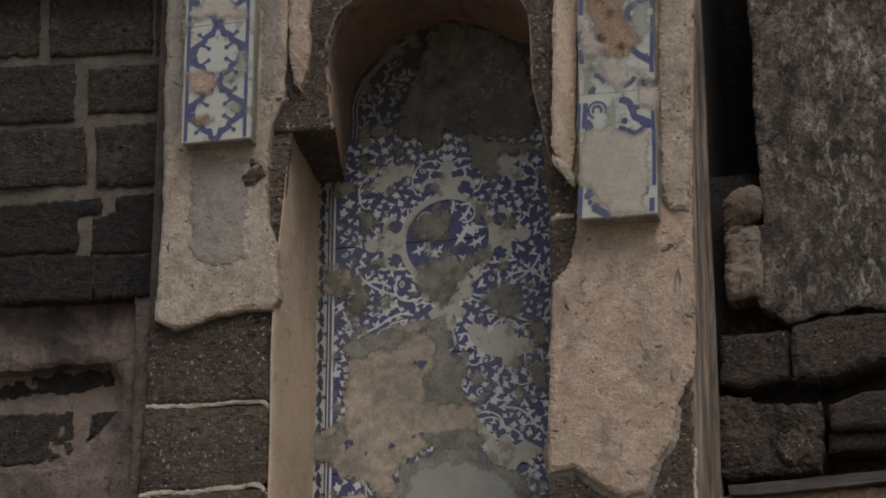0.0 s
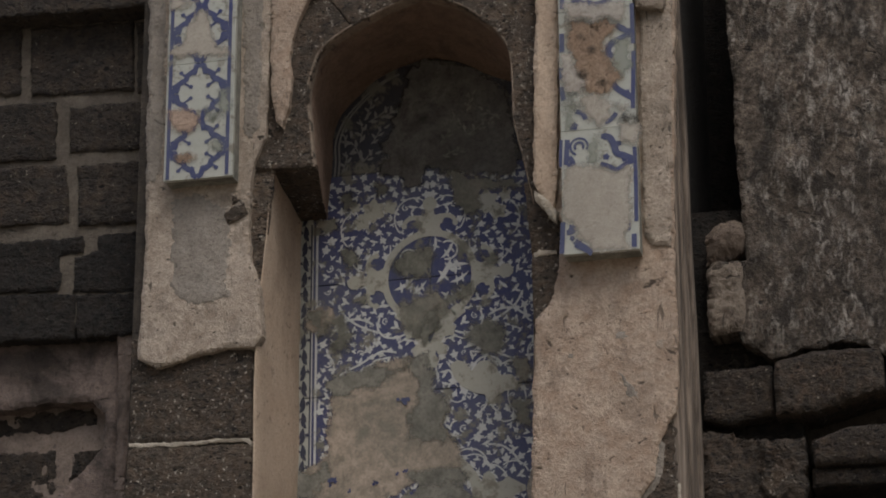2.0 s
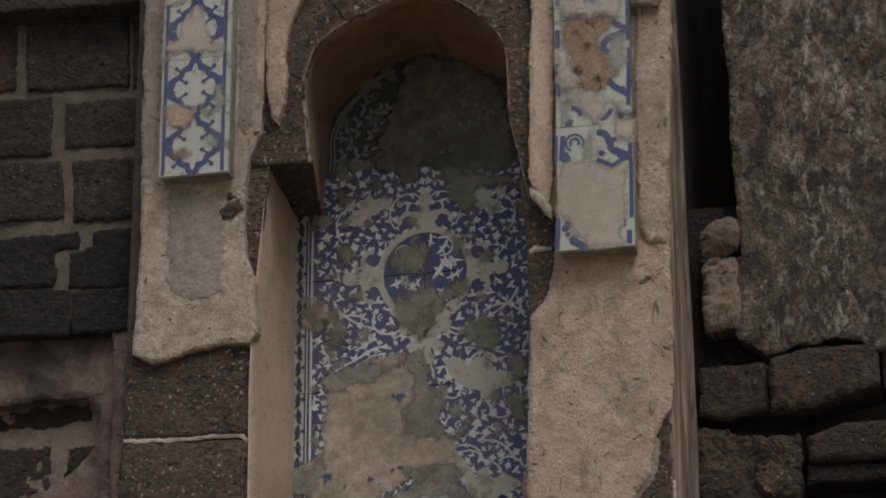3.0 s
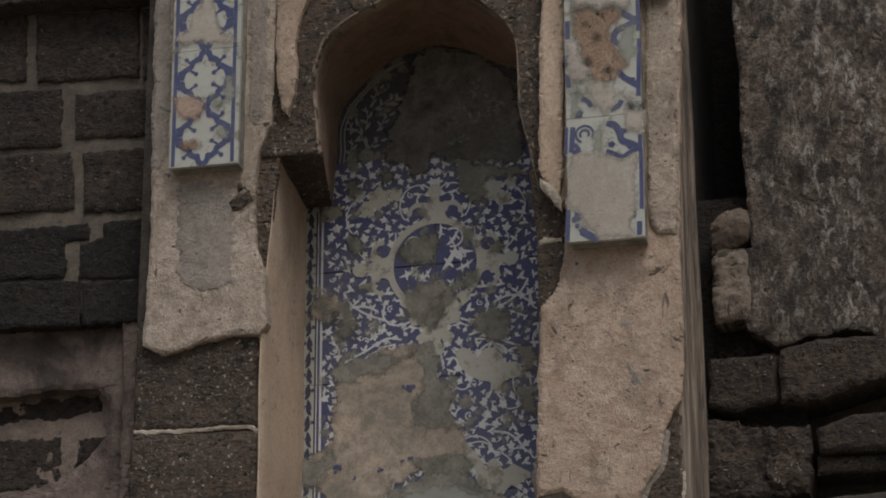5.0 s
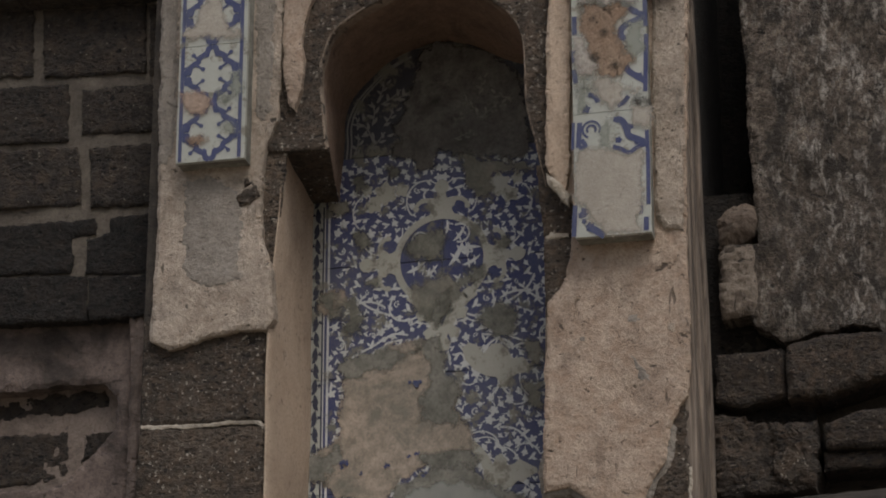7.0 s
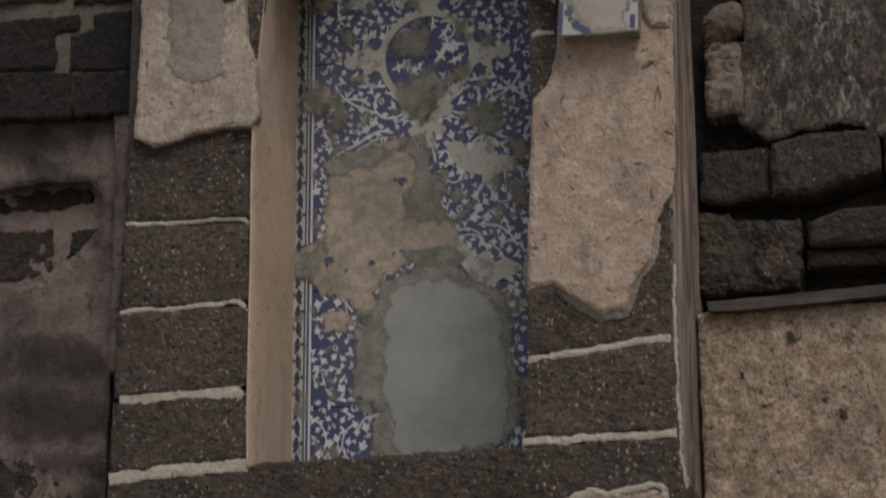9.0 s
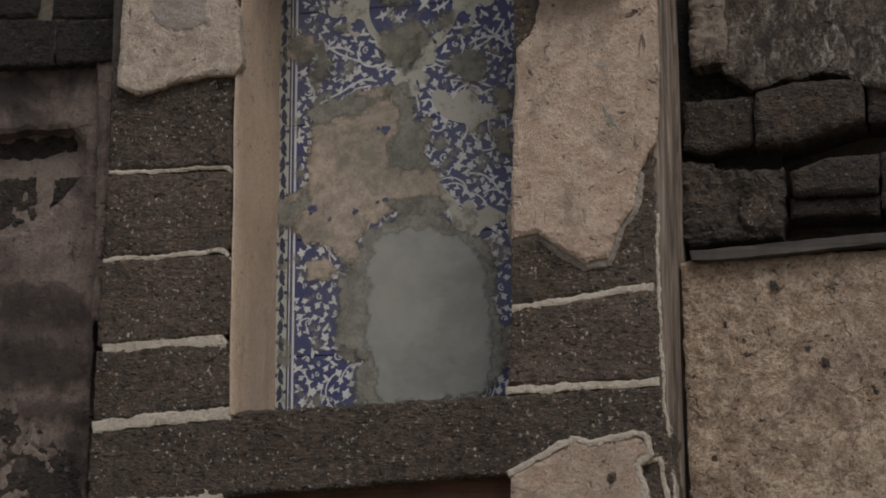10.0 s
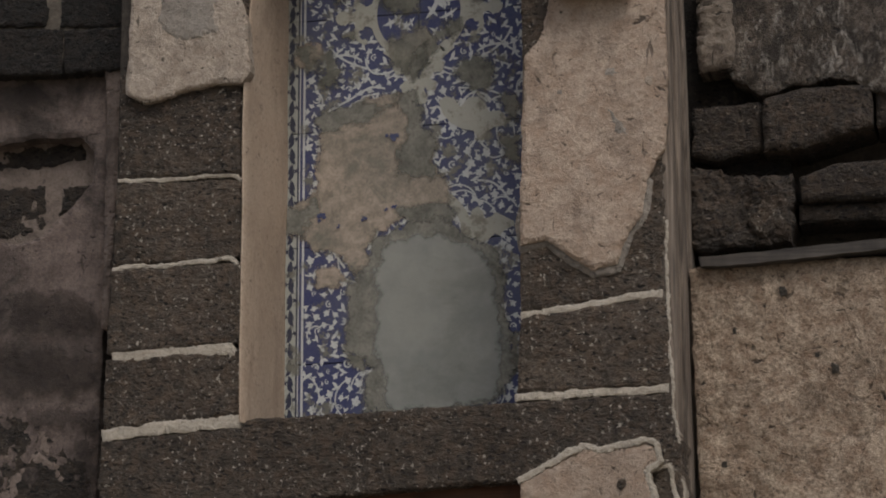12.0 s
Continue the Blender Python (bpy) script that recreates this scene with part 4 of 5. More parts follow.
tendrils += [eased(q) for q in ([(0.052, 3.484), (0.064, 3.511), (0.055, 3.531), (0.039, 3.529)], [(0.082, 3.488), (0.116, 3.471), (0.143, 3.463)],
                              [(0.128, 3.402), (0.151, 3.428), (0.161, 3.446), (0.173, 3.421), (0.191, 3.404)], [(0.158, 3.324), (0.194, 3.318), (0.224, 3.295), (0.245, 3.263)], [(0.202, 3.109), (0.223, 3.138), (0.235, 3.155)], [(-0.206, 2.905), (-0.188, 2.880), (-0.169, 2.865), (-0.145, 2.878)])]
for ln in tendrils:
    for q in (ln, mirrored(ln)):
        if all(border_x + 0.012 < x < FX1 for x, z in q):
            white.line(q, 0.0056)
for k in range(34):
    u, z = rng.uniform(0.03, 0.33), rng.uniform(LOW + 0.03, HIGH)
    r, a0 = rng.uniform(0.022, 0.060), rng.uniform(0, 360)
    span = rng.uniform(100, 190)
    for sx in (-1, 1):
        pts = []
        for i in range(19):
            a = radians(a0 + span * i / 18)
            x, zz = PX + sx * (u + r * math.cos(a)), z + r * math.sin(a) * 1.1
            if border_x + 0.012 < x < FX1 and LOW < zz < HIGH and clear_of(x, zz, 0.002):
                pts.append((x, zz))
            else:
                if len(pts) > 3:
                    white.line(pts, 0.0040)
                pts = []
        if len(pts) > 3:
            white.line(pts, 0.0040)
# small flowers and leaves crowded between them
spots = []
for k in range(12000):
    u, z = rng.uniform(0.004, 0.345), rng.uniform(LOW, HIGH - 0.008)
    r = rng.uniform(0.0066, 0.0140)
    if not clear_of(PX + u, z, r * 0.6):
        continue
    if any((u - a) ** 2 + (z - b) ** 2 < (0.86 * (r + c) + 0.0038) ** 2 for a, b, c in spots):
        continue
    spots.append((u, z, r))
for u, z, r in spots:
    turn, kind = rng.uniform(0, 6.3), rng.random()
    for sx in (-1, 1):
        x = PX + sx * u
        if not border_x + 0.014 + r * 0.4 < x < FX1:
            continue
        t = turn if sx > 0 else math.pi - turn
        if kind < 0.45:
            for j, (da, ln) in enumerate(((0, 1.35), (1.15, 1.1), (-1.15, 1.1), (2.3, 0.9), (-2.3, 0.9))):
                white.leaf(x, z, ln * r, r * 0.36, t + da * sx, 0.25 * sx * (j % 2))
            white.leaf(x, z, 1.7 * r, 0.0019, t + 3.14, 0.4 * sx)
        elif kind < 0.86:
            white.leaf(x - r * math.cos(t), z - r * math.sin(t), 2.3 * r, r * 0.34, t, 0.35 * sx)
            white.leaf(x, z, 1.25 * r, r * 0.33, t + 1.1 * sx, -0.4 * sx)
            white.leaf(x, z, 1.15 * r, r * 0.31, t - 1.2 * sx, 0.4 * sx)
        else:
            white.arc(x, z, r * 0.75, math.degrees(t), math.degrees(t) + 220, r * 0.30, 9)
            white.blossom(x + r * 0.2, z, r * 0.42, t, 4)
# plain lines of the border
for dx, w in ((0.0075, 0.0062), (-0.004, 0.0032)):
    white.line([(border_x + dx + 0.004, LOW + i * 0.1) for i in range(14)], w)
tagged(part("painted_ornament", white.bm, WHITE, panel, "white painted flowers, leaves and tendrils"), kind="stuff")
part("painted_medallion", pale.bm, PALE_GLAZE, panel, "cream painted medallion with palmettes and scrolls")
# sprigs and double line on the tiles under the arch, dimmed in colour for its shade
dim, faint = Paint(YM), Paint(YT - 0.0040)
for dx in (0.010, 0.021):
    dim.line([(x + dx * (1 if x < 0.02 else -1), z - 0.014) for x, z in back_line if z > MZ + TILE + 0.006 and x < -0.10], 0.0052)
for (x, z), a, s in zip([(-0.234, 4.147), (-0.208, 4.188), (-0.176, 4.152), (-0.189, 4.237), (-0.144, 4.219), (-0.138, 4.275), (-0.093, 4.284), (-0.166, 4.302), (-0.115, 4.156), (-0.238, 4.216), (0.051, 4.196), (0.086, 4.229), (0.139, 4.211), (0.115, 4.290), (0.174, 4.247), (0.066, 4.145)], (1.2, 2.0, 0.6, 1.4, 0.9, 0.4, 0.3, 1.1, 1.8, 1.6, 0.8, 2.2, 0.5, 1.3, 2.6, 0.2), (1.1, 1.25, 1.1, 1.2, 1.0, 1.2, 1.3, 0.9, 0.9, 0.8, 0.9, 1.0, 1.1, 0.9, 1.0, 0.9)):
    paint = dim if x < -0.02 else faint
    paint.line(eased([(x - 0.03 * s * math.cos(a), z - 0.03 * s * math.sin(a)), (x, z + 0.004), (x + 0.03 * s * math.cos(a + 0.4), z + 0.03 * s * math.sin(a + 0.4))], 5), 0.0034)
    for j in range(5):
        f = -0.026 + 0.013 * j
        paint.leaf(x + f * s * math.cos(a), z + f * s * math.sin(a), 0.019 * s, 0.0042 * s, a + (0.8 if j % 2 else -0.8), 0.4)
tagged(part("dim_ornament", dim.bm, DIM_WHITE, panel, "white sprigs under the arch, greyed by painted shade"), kind="stuff")
tagged(part("faint_ornament", faint.bm, CEMENT, panel, "faint grey sprigs over the darkened cement"), kind="stuff")
# dark leaf scroll of the border
dark = Paint(YM)
z, k = LOW + 0.02, 0
while z < 4.06:
    t = 0.85 if k % 2 else 2.29
    for dz, ln in ((0.0, 0.036), (0.017, 0.030)):
        dark.leaf(border_x - 0.022 - 0.015 * math.cos(t), z + dz, ln, 0.0066, t, 0.35 if k % 2 else -0.35)
    dark.blossom(border_x - (0.010 if k % 2 else 0.034), z + 0.026, 0.0072, k, 4)
    z += 0.044
    k += 1
dark.line([(border_x - 0.003, LOW + i * 0.1) for i in range(14)], 0.007)
tagged(part("painted_border", dark.bm, BORDER_INK, panel, "dark leaf scroll along the border"), kind="stuff")


def wear(name, mat, y, areas, fray, seed, keep=0.0, label="", cell=0.0040, parent=panel):
    """Thin skins of lost glaze or cement, one over each of the given areas of (x, z), with frayed edges and holes."""
    for pts in areas:
        skin(name, mat, y, pts, fray, seed, keep, label, cell, parent)


def skin(name, mat, y, pts, fray, seed, keep, label, cell, parent):
    a = np.array(pts)
    edges = [(a, np.roll(a, -1, 0))]
    lo = np.min([a.min(0) for a, b in edges], 0) - 0.024 - fray
    hi = np.max([a.max(0) for a, b in edges], 0) + 0.024 + fray
    nx, nz = int((hi[0] - lo[0]) / cell) + 2, int((hi[1] - lo[1]) / cell) + 2
    gx, gz = np.meshgrid(lo[0] + cell * np.arange(nx), lo[1] + cell * np.arange(nz), indexing="ij")
    p = np.stack([gx, gz], -1)
    field = np.full(gx.shape, -9.0)
    for a, b in edges:
        near, inside = np.full(gx.shape, 9.0), np.zeros(gx.shape, bool)
        for q, r in zip(a, b):
            d = r - q
            t = np.clip(((p - q) @ d) / max(d @ d, 1e-9), 0, 1)
            near = np.minimum(near, np.hypot(*np.moveaxis(p - q - t[..., None] * d, -1, 0)))
            if abs(d[1]) > 1e-9:
                inside ^= ((q[1] > gz) != (r[1] > gz)) & (gx < q[0] + d[0] * (gz - q[1]) / d[1])
        field = np.maximum(field, np.where(inside, near, -near))
    for i in range(nx):
        for j in range(nz):
            if abs(field[i, j]) < 4.0 * fray:
                v = Vector((gx[i, j], gz[i, j], seed * 2.7))
                field[i, j] += fray * (1.1 * noise.noise(v * 17) + 0.8 * noise.noise(v * 41)) - keep
    verts, faces, depth, seen = [], [], [], {}
    for i in range(nx - 1):
        for j in range(nz - 1):
            cs = ((i, j), (i + 1, j), (i + 1, j + 1), (i, j + 1))
            if max(field[c] for c in cs) < -0.024:
                continue
            for c in cs:
                if c not in seen:
                    seen[c] = len(verts)
                    verts.append((gx[c], y, gz[c]))
                    depth.append(field[c])
            faces.append([seen[c] for c in cs])
    me = bpy.data.meshes.new(name)
    me.from_pydata(verts, [], faces)
    me.attributes.new("worn", "FLOAT", "POINT").data.foreach_set("value", np.array(depth, dtype=np.float32))
    me.materials.append(mat)
    ob = new(name, me)
    ob.parent = parent
    if label:
        ob["label"] = label
    return ob


# bare biscuit and cement where the glaze is lost
wear("bare_patch", W_BISCUIT, YT - 0.0034, [[(-0.273, 3.488), (-0.227, 3.519), (-0.149, 3.558), (-0.072, 3.577), (-0.019, 3.573), (-0.010, 3.473), (0.036, 3.462), (0.052, 3.423), (0.044, 3.377), (0.074, 3.329), (0.089, 3.275), (0.051, 3.251), (-0.055, 3.227), (-0.104, 3.202), (-0.131, 3.170), (-0.123, 3.109), (-0.169, 3.081), (-0.208, 3.135), (-0.270, 3.160), (-0.309, 3.184), (-0.345, 3.204), (-0.352, 3.275), (-0.315, 3.298), (-0.278, 3.317), (-0.273, 3.410)],
      [(-0.282, 3.109), (-0.214, 3.117), (-0.189, 3.079), (-0.220, 3.057), (-0.266, 3.065)], [(-0.335, 3.731), (-0.267, 3.726), (-0.248, 3.693), (-0.301, 3.665), (-0.334, 3.677)]], 0.011, 1, label="bare mottled buff tile where the glaze is lost")
wear("cement_wash", W_CEMENT, YT - 0.0040, [[(-0.072, 3.558), (0.002, 3.591), (-0.000, 3.480), (0.036, 3.462), (0.055, 3.422), (0.042, 3.383), (0.070, 3.341), (0.030, 3.332), (0.013, 3.348), (-0.022, 3.335), (-0.052, 3.352), (-0.059, 3.415), (-0.037, 3.450), (-0.031, 3.506)],
      [(-0.282, 3.529), (-0.211, 3.546), (-0.118, 3.555), (-0.072, 3.540), (-0.149, 3.504), (-0.227, 3.494), (-0.264, 3.484)], [(-0.055, 3.257), (0.036, 3.273), (0.097, 3.248), (0.082, 3.207), (-0.025, 3.205)], [(-0.355, 3.279), (-0.318, 3.284), (-0.278, 3.305), (-0.271, 3.271), (-0.317, 3.199), (-0.354, 3.209)]], 0.014, 3)
wear("cement_repair", W_CEMENT, YT - 0.0046, [[(-0.146, 3.119), (-0.113, 3.181), (-0.025, 3.225), (0.082, 3.225), (0.145, 3.170), (0.205, 3.133), (0.228, 3.063), (0.233, 2.928), (0.253, 2.854), (0.229, 2.781), (0.202, 2.733), (-0.054, 2.717), (-0.144, 2.721), (-0.151, 2.813), (-0.120, 2.838), (-0.188, 2.886), (-0.203, 2.950), (-0.189, 3.040), (-0.165, 3.081)]], 0.013, 4, label="grey cement repair")
wear("cement_repair", W_SMOOTH, YT - 0.0056, [[(-0.122, 3.103), (-0.070, 3.170), (0.013, 3.189), (0.104, 3.167), (0.176, 3.129), (0.207, 3.049), (0.223, 2.929), (0.221, 2.811), (0.202, 2.733), (-0.069, 2.718), (-0.090, 2.810), (-0.115, 2.886), (-0.106, 3.005)]], 0.016, 5, label="smooth pale grey cement repair")
wear("cement_wash", W_OLIVE, YT - 0.0040, [[(-0.110, 3.835), (-0.079, 3.871), (-0.003, 3.890), (0.018, 3.843), (0.006, 3.796), (-0.085, 3.798)], [(0.114, 3.655), (0.172, 3.669), (0.208, 3.635), (0.211, 3.585), (0.186, 3.558), (0.135, 3.569), (0.101, 3.612)], [(-0.010, 3.699), (0.027, 3.715), (0.021, 3.649), (-0.013, 3.602), (-0.022, 3.627)],
      [(-0.273, 3.701), (-0.238, 3.708), (-0.206, 3.648), (-0.219, 3.611), (-0.259, 3.605), (-0.282, 3.641)], [(0.074, 3.768), (0.118, 3.774), (0.123, 3.739), (0.089, 3.723)]], 0.010, 7)
wear("cement_wash", W_OLIVE, YT - 0.0040, [[(-0.240, 3.885), (-0.209, 3.902), (-0.192, 3.858), (-0.224, 3.838)], [(-0.159, 4.081), (-0.108, 4.069), (-0.108, 4.043), (-0.146, 4.037)],
      [(0.143, 3.842), (0.189, 3.854), (0.198, 3.825), (0.158, 3.809)], [(-0.252, 4.056), (-0.217, 4.063), (-0.210, 4.019), (-0.239, 4.009)], [(-0.330, 3.715), (-0.302, 3.722), (-0.279, 3.657), (-0.310, 3.643)]], 0.010, 7)
wear("cement_wash", W_GREYED, YT - 0.0037, [[(-0.091, 3.728), (-0.029, 3.748), (0.012, 3.751), (0.049, 3.726), (0.065, 3.699), (0.027, 3.665), (0.003, 3.629), (-0.035, 3.616), (-0.072, 3.657)], [(0.047, 4.094), (0.145, 4.075), (0.230, 4.061), (0.278, 4.027), (0.222, 4.022), (0.144, 4.023), (0.131, 3.972), (0.100, 3.949), (0.069, 3.994), (0.066, 4.040)], [(-0.217, 3.764), (-0.170, 3.763), (-0.169, 3.734), (-0.210, 3.737)],
      [(-0.322, 3.984), (-0.267, 3.985), (-0.251, 3.951), (-0.305, 3.939)], [(0.217, 3.556), (0.271, 3.552), (0.270, 3.475), (0.228, 3.500)], [(0.219, 3.442), (0.272, 3.435), (0.271, 3.362), (0.233, 3.377)], [(-0.209, 2.896), (-0.145, 2.878), (-0.129, 2.827), (-0.151, 2.813), (-0.187, 2.859)], [(0.233, 2.914), (0.267, 2.912), (0.266, 2.809), (0.241, 2.810)]], 0.012, 8, 0.002)
# top of the niche: arch shade put into the cement's colour, along with soot
wear("shaded_sooty_cement", W_SOOT_SHADE, YT - 0.0036, [[(-0.143, 4.102), (-0.108, 4.152), (-0.131, 4.194), (-0.093, 4.234), (-0.087, 4.317), (-0.058, 4.409), (0.019, 4.431), (0.131, 4.392), (0.210, 4.317), (0.243, 4.210), (0.246, 4.095), (0.230, 4.061), (0.145, 4.069), (0.050, 4.087), (-0.000, 4.112), (-0.022, 4.068), (-0.054, 4.061), (-0.092, 4.091)]], 0.014, 16, label="cement darkened by soot and painted shade under the arch")
# crumbs of glaze left inside the bare part
for (cx, cz), r in zip([(-0.074, 3.453), (-0.056, 3.455), (-0.147, 3.238), (-0.215, 3.221), (-0.046, 3.208), (-0.262, 3.251), (-0.086, 3.259), (-0.064, 3.267), (-0.271, 3.240)], (0.017, 0.011, 0.011, 0.007, 0.011, 0.013, 0.007, 0.008, 0.008)):
    crumb = Paint(YT - 0.0062)
    for j in range(5):
        crumb.blossom(cx + r * rng.uniform(-0.7, 0.7), cz + r * rng.uniform(-0.5, 0.5), r * rng.uniform(0.25, 0.55), rng.uniform(0, 6), 5, 0.18)
    part("glaze_crumb", crumb.bm, BLUE_CLEAN, panel)

# grime on the plaster of the set-back wall
wear("grime", W_GRIME, YP - 0.010, [[(-1.036, 3.039), (-0.917, 3.045), (-0.800, 2.997), (-0.792, 2.943), (-0.875, 2.911), (-0.969, 2.931), (-1.049, 2.956)], [(-1.156, 2.889), (-0.937, 2.896), (-0.799, 2.860), (-0.790, 2.783), (-0.916, 2.759), (-1.152, 2.781)], [(-0.993, 2.738), (-0.789, 2.744), (-0.790, 2.668), (-0.960, 2.678)], [(-0.879, 2.663), (-0.796, 2.669), (-0.795, 2.440), (-0.819, 2.440)], [(-1.189, 3.621), (-0.995, 3.613), (-0.930, 3.570), (-1.008, 3.532), (-1.186, 3.542)]], 0.026, 21, 0.004, "black grime on the plaster", 0.006, wall_l)

# ---- tile plaques fixed to the pier ----
def plaque(x0, x1, z0, rows, label):
    ob = tagged(new("tile_plaque"), label, "tile plaque", "tile plaques on the pier")
    ob.location = (x0, 0, z0)
    part("backing", box(0.002, x1 - x0 - 0.002, -0.066, -0.020, 0.0, rows * 0.324 + 0.3), CEMENT, ob)
    return ob


plaque_l = plaque(-0.595, -0.408, 3.957, 3, "narrow plaque of white and blue star-pattern tiles")
plaque_r = plaque(0.453, 0.643, 3.665, 4, "narrow plaque of broken white and blue tiles")
for ob, n in ((plaque_l, 3), (plaque_r, 4)):
    w = 0.187 if ob is plaque_l else 0.190
    for i in range(n):
        part("tile", box(0.0, w, -0.080, -0.066, i * 0.326 + 0.0002, i * 0.326 + 0.3256, 0.0008), WHITE_CLEAN, ob)


def club(paint, p, q, w, r):
    paint.line([p, q], w)
    paint.blossom(*q, r, 0.3, 5, 0.10)


def lattice(paint, w, z0, z1, width=0.0155):
    """One tile's blue lattice of two lozenges with clubs inside and out, round a white quatrefoil."""
    cx = w / 2 - 0.002
    a, h = w / 2 - 0.014, (z1 - z0) / 4
    for cz in (z0 + h, z0 + 3 * h):
        for sx in (-1, 1):
            for sz in (-1, 1):
                p, q = Vector((cx, cz + sz * h)), Vector((cx + sx * a, cz))
                t = (q - p).normalized()
                out = Vector((t.y, -t.x))
                if out.x * sx < 0:
                    out = -out
                n = 10
                paint.line([tuple(p.lerp(q, i / n) + out * 0.0035 * math.sin(i * 2.1)) for i in range(n + 1)], width)
                for f, side, reach in ((0.46, 1, 0.021), (0.60, -1, 0.022), (0.24, -1, 0.006), (0.84, -1, 0.006), (0.80, 1, 0.006)):
                    m = p.lerp(q, f)
                    k = m + out * side * reach
                    if side < 0 and reach > 0.02:
                        k.x -= sx * 0.008
                    if 0.014 < k.x < w - 0.014:
                        club(paint, tuple(m), tuple(k), 0.006, 0.0066 if reach > 0.02 else 0.0085)


def local(pts, ob):
    return [(x - ob.location.x, z - ob.location.z) for x, z in pts]


pl = Paint(-0.0808)
for i in range(3):
    lattice(pl, 0.187, i * 0.326 + 0.004, i * 0.326 + 0.322)
for x in (0.011, 0.172):
    pl.line([(x, 0.004 + 0.097 * i) for i in range(11)], 0.010)
part("painted_lattice", pl.bm, BLUE_CLEAN, plaque_l, "cobalt lozenge lattice with clubs")["kind"] = "stuff"


def loss(areas, mat, ob, seed, proud=0.0012, fray=0.004, name="bare_patch"):
    return wear(name, mat, -0.0822 - proud, [local(q, ob) for q in areas], fray, seed, cell=0.0028, parent=ob)


loss([[(-0.583, 4.150), (-0.549, 4.153), (-0.517, 4.143), (-0.501, 4.126), (-0.507, 4.104), (-0.525, 4.087), (-0.556, 4.093), (-0.578, 4.108)]], W_ROSE, plaque_l, 31, 0.002, 0.003)
loss([[(-0.562, 4.024), (-0.532, 4.029), (-0.510, 4.016), (-0.528, 4.002), (-0.553, 4.008)]], W_TERRACOTTA, plaque_l, 32, 0.002, 0.003)
loss([[(-0.511, 4.433), (-0.489, 4.428), (-0.478, 4.371), (-0.461, 4.327), (-0.432, 4.311), (-0.423, 4.297), (-0.554, 4.305), (-0.580, 4.320), (-0.555, 4.340), (-0.544, 4.381), (-0.526, 4.406)]], W_CREAM, plaque_l, 33, 0.0012, 0.008)
loss([[(-0.595, 4.479), (-0.512, 4.463), (-0.505, 4.446), (-0.536, 4.440), (-0.565, 4.446), (-0.593, 4.436)]], W_CREAM, plaque_l, 34, 0.0012, 0.008)
loss([[(-0.448, 4.197), (-0.423, 4.207), (-0.419, 4.143), (-0.434, 4.135), (-0.452, 4.121), (-0.467, 4.107), (-0.452, 4.140)], [(-0.469, 4.059), (-0.438, 4.050), (-0.443, 4.032), (-0.468, 4.037)], [(-0.481, 4.149), (-0.452, 4.127), (-0.461, 4.106), (-0.483, 4.124)]], W_CELADON, plaque_l, 35, 0.0010, 0.008)

pr = Paint(-0.0808)
side_lines = (([(0.642, 4.323), (0.642, 4.212)], 0.011), ([(0.643, 4.192), (0.637, 4.036)], 0.011), ([(0.638, 3.933), (0.639, 3.840), (0.637, 3.737)], 0.010), ([(0.631, 3.705), (0.630, 3.670)], 0.013), ([(0.464, 4.365), (0.463, 4.327)], 0.012), ([(0.461, 4.258), (0.461, 4.208)], 0.012),
               ([(0.457, 4.165), (0.458, 4.131)], 0.011), ([(0.458, 4.113), (0.462, 4.075)], 0.012), ([(0.454, 3.969), (0.451, 3.897)], 0.008), ([(0.470, 3.968), (0.465, 3.901)], 0.013), ([(0.455, 3.750), (0.450, 3.668)], 0.012))
bands = (([(0.563, 3.968), (0.577, 3.963), (0.588, 3.941), (0.593, 3.922), (0.612, 3.912), (0.635, 3.900)], 0.017), ([(0.635, 3.897), (0.612, 3.888), (0.592, 3.877), (0.572, 3.888), (0.552, 3.896)], 0.012), ([(0.639, 4.063), (0.614, 4.081), (0.594, 4.099), (0.584, 4.124)], 0.016),
               ([(0.579, 4.186), (0.580, 4.208), (0.595, 4.222), (0.621, 4.232), (0.641, 4.242)], 0.017), ([(0.641, 4.245), (0.616, 4.254), (0.602, 4.268)], 0.014), ([(0.467, 3.901), (0.484, 3.903), (0.473, 3.922)], 0.012), ([(0.493, 4.042), (0.510, 4.034), (0.518, 4.018)], 0.013))
scraps = (([(0.463, 3.722), (0.478, 3.724), (0.484, 3.735)], 0.014), ([(0.485, 3.691), (0.505, 3.680), (0.527, 3.664)], 0.018), ([(0.619, 3.741), (0.618, 3.718)], 0.010), ([(0.595, 4.028), (0.584, 4.014), (0.566, 4.004)], 0.012),
               ([(0.496, 4.358), (0.510, 4.341), (0.536, 4.332), (0.563, 4.332), (0.586, 4.342)], 0.014))
for pts, w in side_lines + bands + scraps:
    pr.line(local(eased(pts, 4), plaque_r), w)
for (x, z), r in zip([(0.563, 3.968), (0.598, 3.946), (0.567, 3.913), (0.612, 3.903), (0.616, 4.257), (0.585, 4.186), (0.486, 4.003), (0.478, 3.733), (0.491, 3.693), (0.616, 3.721), (0.496, 4.346), (0.531, 4.336), (0.583, 4.339), (0.623, 4.080), (0.477, 3.706)], (0.010, 0.009, 0.010, 0.008, 0.010, 0.010, 0.013, 0.012, 0.012, 0.009, 0.010, 0.011, 0.010, 0.010, 0.008)):
    pr.blossom(x - plaque_r.location.x, z - plaque_r.location.z, r, x * 60, 5, 0.16)
for r, a0, a1, w in ((0.022, -110, 130, 0.0055), (0.011, -120, 100, 0.006)):
    pr.arc(*local([(0.499, 3.947)], plaque_r)[0], r, a0 + 80, a1 + 120, w)
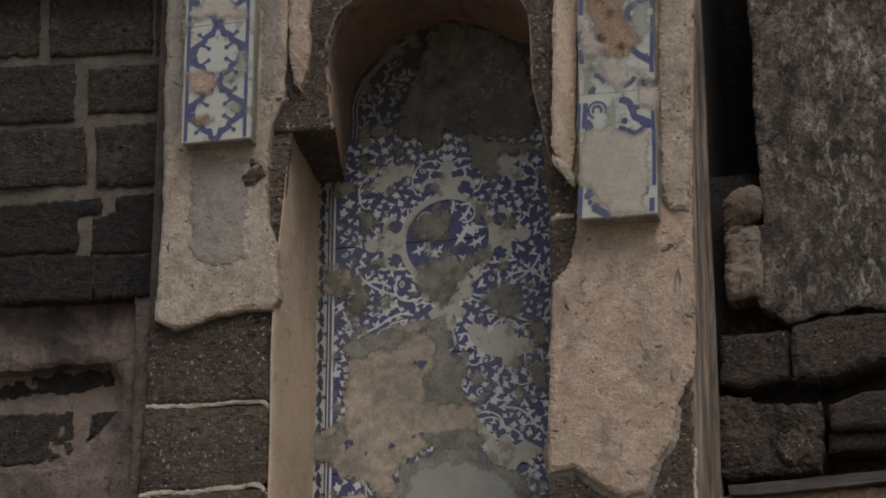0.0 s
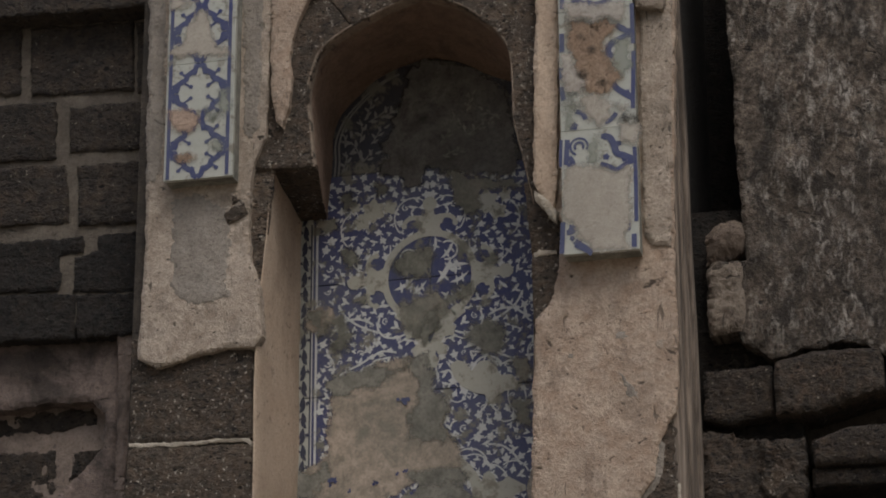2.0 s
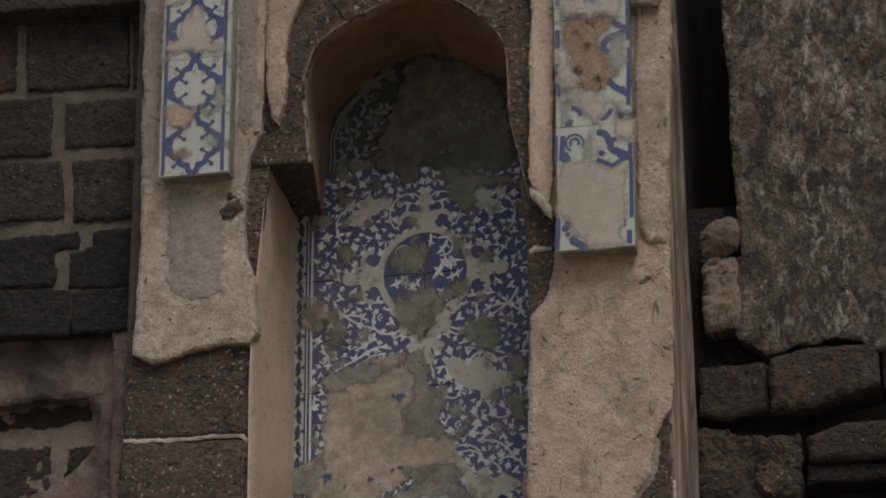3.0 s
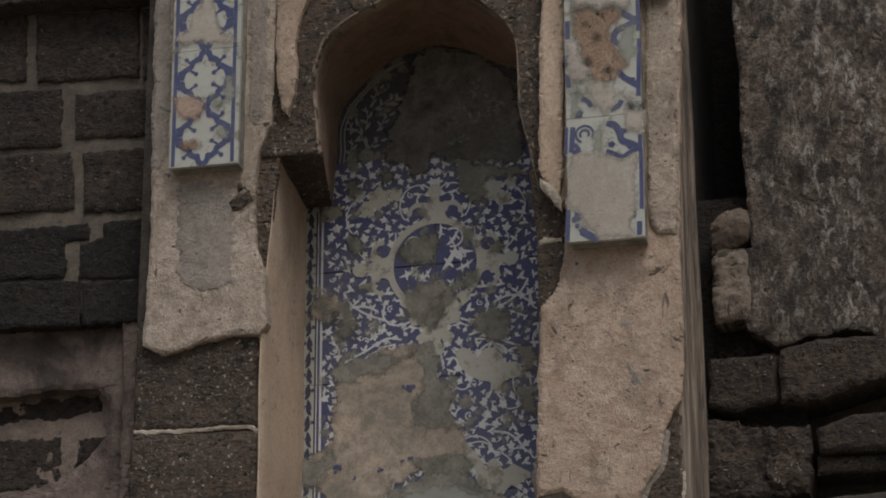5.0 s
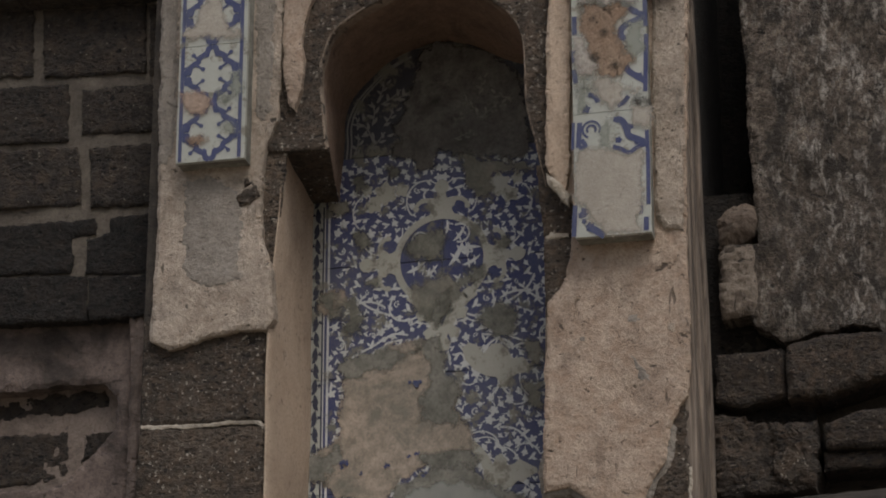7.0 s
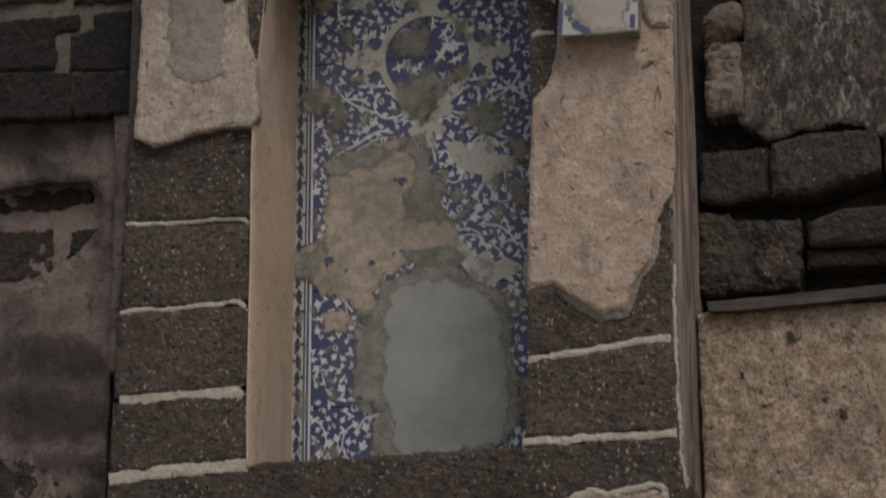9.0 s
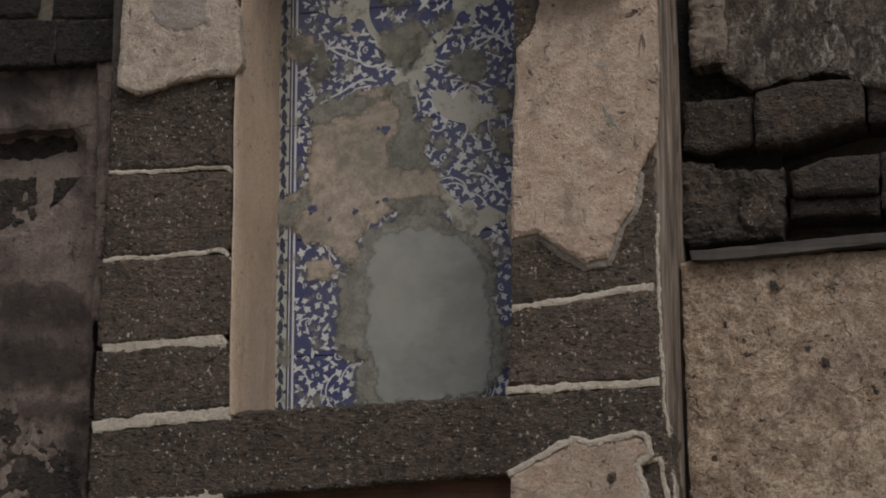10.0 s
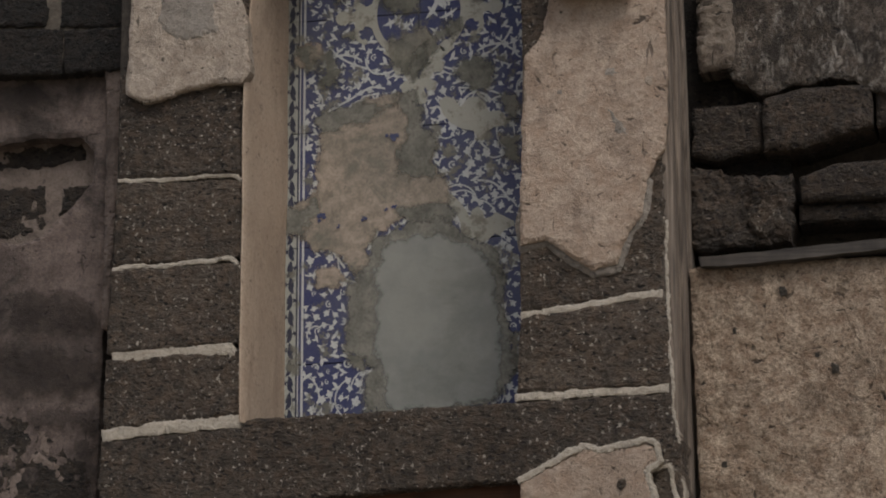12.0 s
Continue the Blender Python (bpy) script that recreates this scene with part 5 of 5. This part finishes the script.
part("painted_lattice", pr.bm, BLUE_CLEAN, plaque_r, "remains of cobalt lattice bands")["kind"] = "stuff"
loss([[(0.464, 3.894), (0.507, 3.898), (0.549, 3.887), (0.591, 3.869), (0.626, 3.880), (0.624, 3.738), (0.607, 3.710), (0.617, 3.665), (0.530, 3.669), (0.516, 3.691), (0.489, 3.708), (0.481, 3.748), (0.458, 3.755), (0.457, 3.857)]], W_CREAM, plaque_r, 41, 0.0004, 0.007)
loss([[(0.480, 4.291), (0.515, 4.293), (0.544, 4.278), (0.579, 4.280), (0.602, 4.262), (0.581, 4.233), (0.566, 4.216), (0.573, 4.178), (0.588, 4.167), (0.590, 4.139), (0.609, 4.119), (0.595, 4.114), (0.583, 4.088), (0.560, 4.078), (0.531, 4.090), (0.511, 4.110), (0.495, 4.143), (0.484, 4.187), (0.473, 4.220), (0.477, 4.263)]], W_TERRACOTTA, plaque_r, 42, 0.0010, 0.009)
loss([[(0.464, 4.196), (0.484, 4.197), (0.489, 4.162), (0.506, 4.132), (0.517, 4.116), (0.502, 4.093), (0.476, 4.098), (0.460, 4.131)]], W_CHALK, plaque_r, 43, 0.004, 0.007)
loss([[(0.511, 4.077), (0.540, 4.083), (0.576, 4.067), (0.590, 4.047), (0.575, 4.018), (0.552, 3.999), (0.526, 4.014), (0.518, 4.042)], [(0.605, 4.055), (0.622, 4.044), (0.610, 4.030), (0.596, 4.040)]], W_CREAM, plaque_r, 44, 0.0014, 0.009)
loss([[(0.606, 4.000), (0.649, 3.992), (0.647, 3.941), (0.625, 3.943), (0.602, 3.958)]], W_CREAM, plaque_r, 46, 0.0020, 0.004)
loss([[(0.466, 4.333), (0.545, 4.328), (0.623, 4.322), (0.625, 4.278), (0.602, 4.280), (0.579, 4.289), (0.544, 4.281), (0.515, 4.293), (0.486, 4.293)]], W_CHALK, plaque_r, 47, 0.008, 0.005)
loss([[(0.540, 3.970), (0.551, 3.951), (0.544, 3.900), (0.521, 3.896), (0.522, 3.953)], [(0.601, 4.225), (0.632, 4.233), (0.630, 4.144), (0.607, 4.131), (0.593, 4.169)], [(0.464, 4.060), (0.487, 4.057), (0.483, 3.991), (0.463, 3.993)], [(0.468, 4.093), (0.496, 4.087), (0.490, 4.063), (0.467, 4.069)]], W_CELADON, plaque_r, 48, 0.0002, 0.009)
# nail holes drawn as flat dark skins, their inner shade put into the colour
for k, q in enumerate(([(0.523, 4.249), (0.532, 4.254), (0.537, 4.247), (0.530, 4.242)], [(0.528, 4.208), (0.537, 4.211), (0.545, 4.204), (0.536, 4.200)], [(0.503, 4.139), (0.515, 4.142), (0.523, 4.137), (0.513, 4.130)], [(0.555, 4.118), (0.566, 4.120), (0.575, 4.111), (0.566, 4.106)], [(0.504, 4.247), (0.510, 4.248), (0.510, 4.242), (0.505, 4.243)], [(0.607, 4.018), (0.624, 4.019), (0.646, 4.012), (0.646, 4.002), (0.620, 4.003), (0.606, 4.007)])):
    loss([q], W_HOLE_SHADE, plaque_r, 60 + k, 0.0042, 0.0012, "painted_nail_hole")
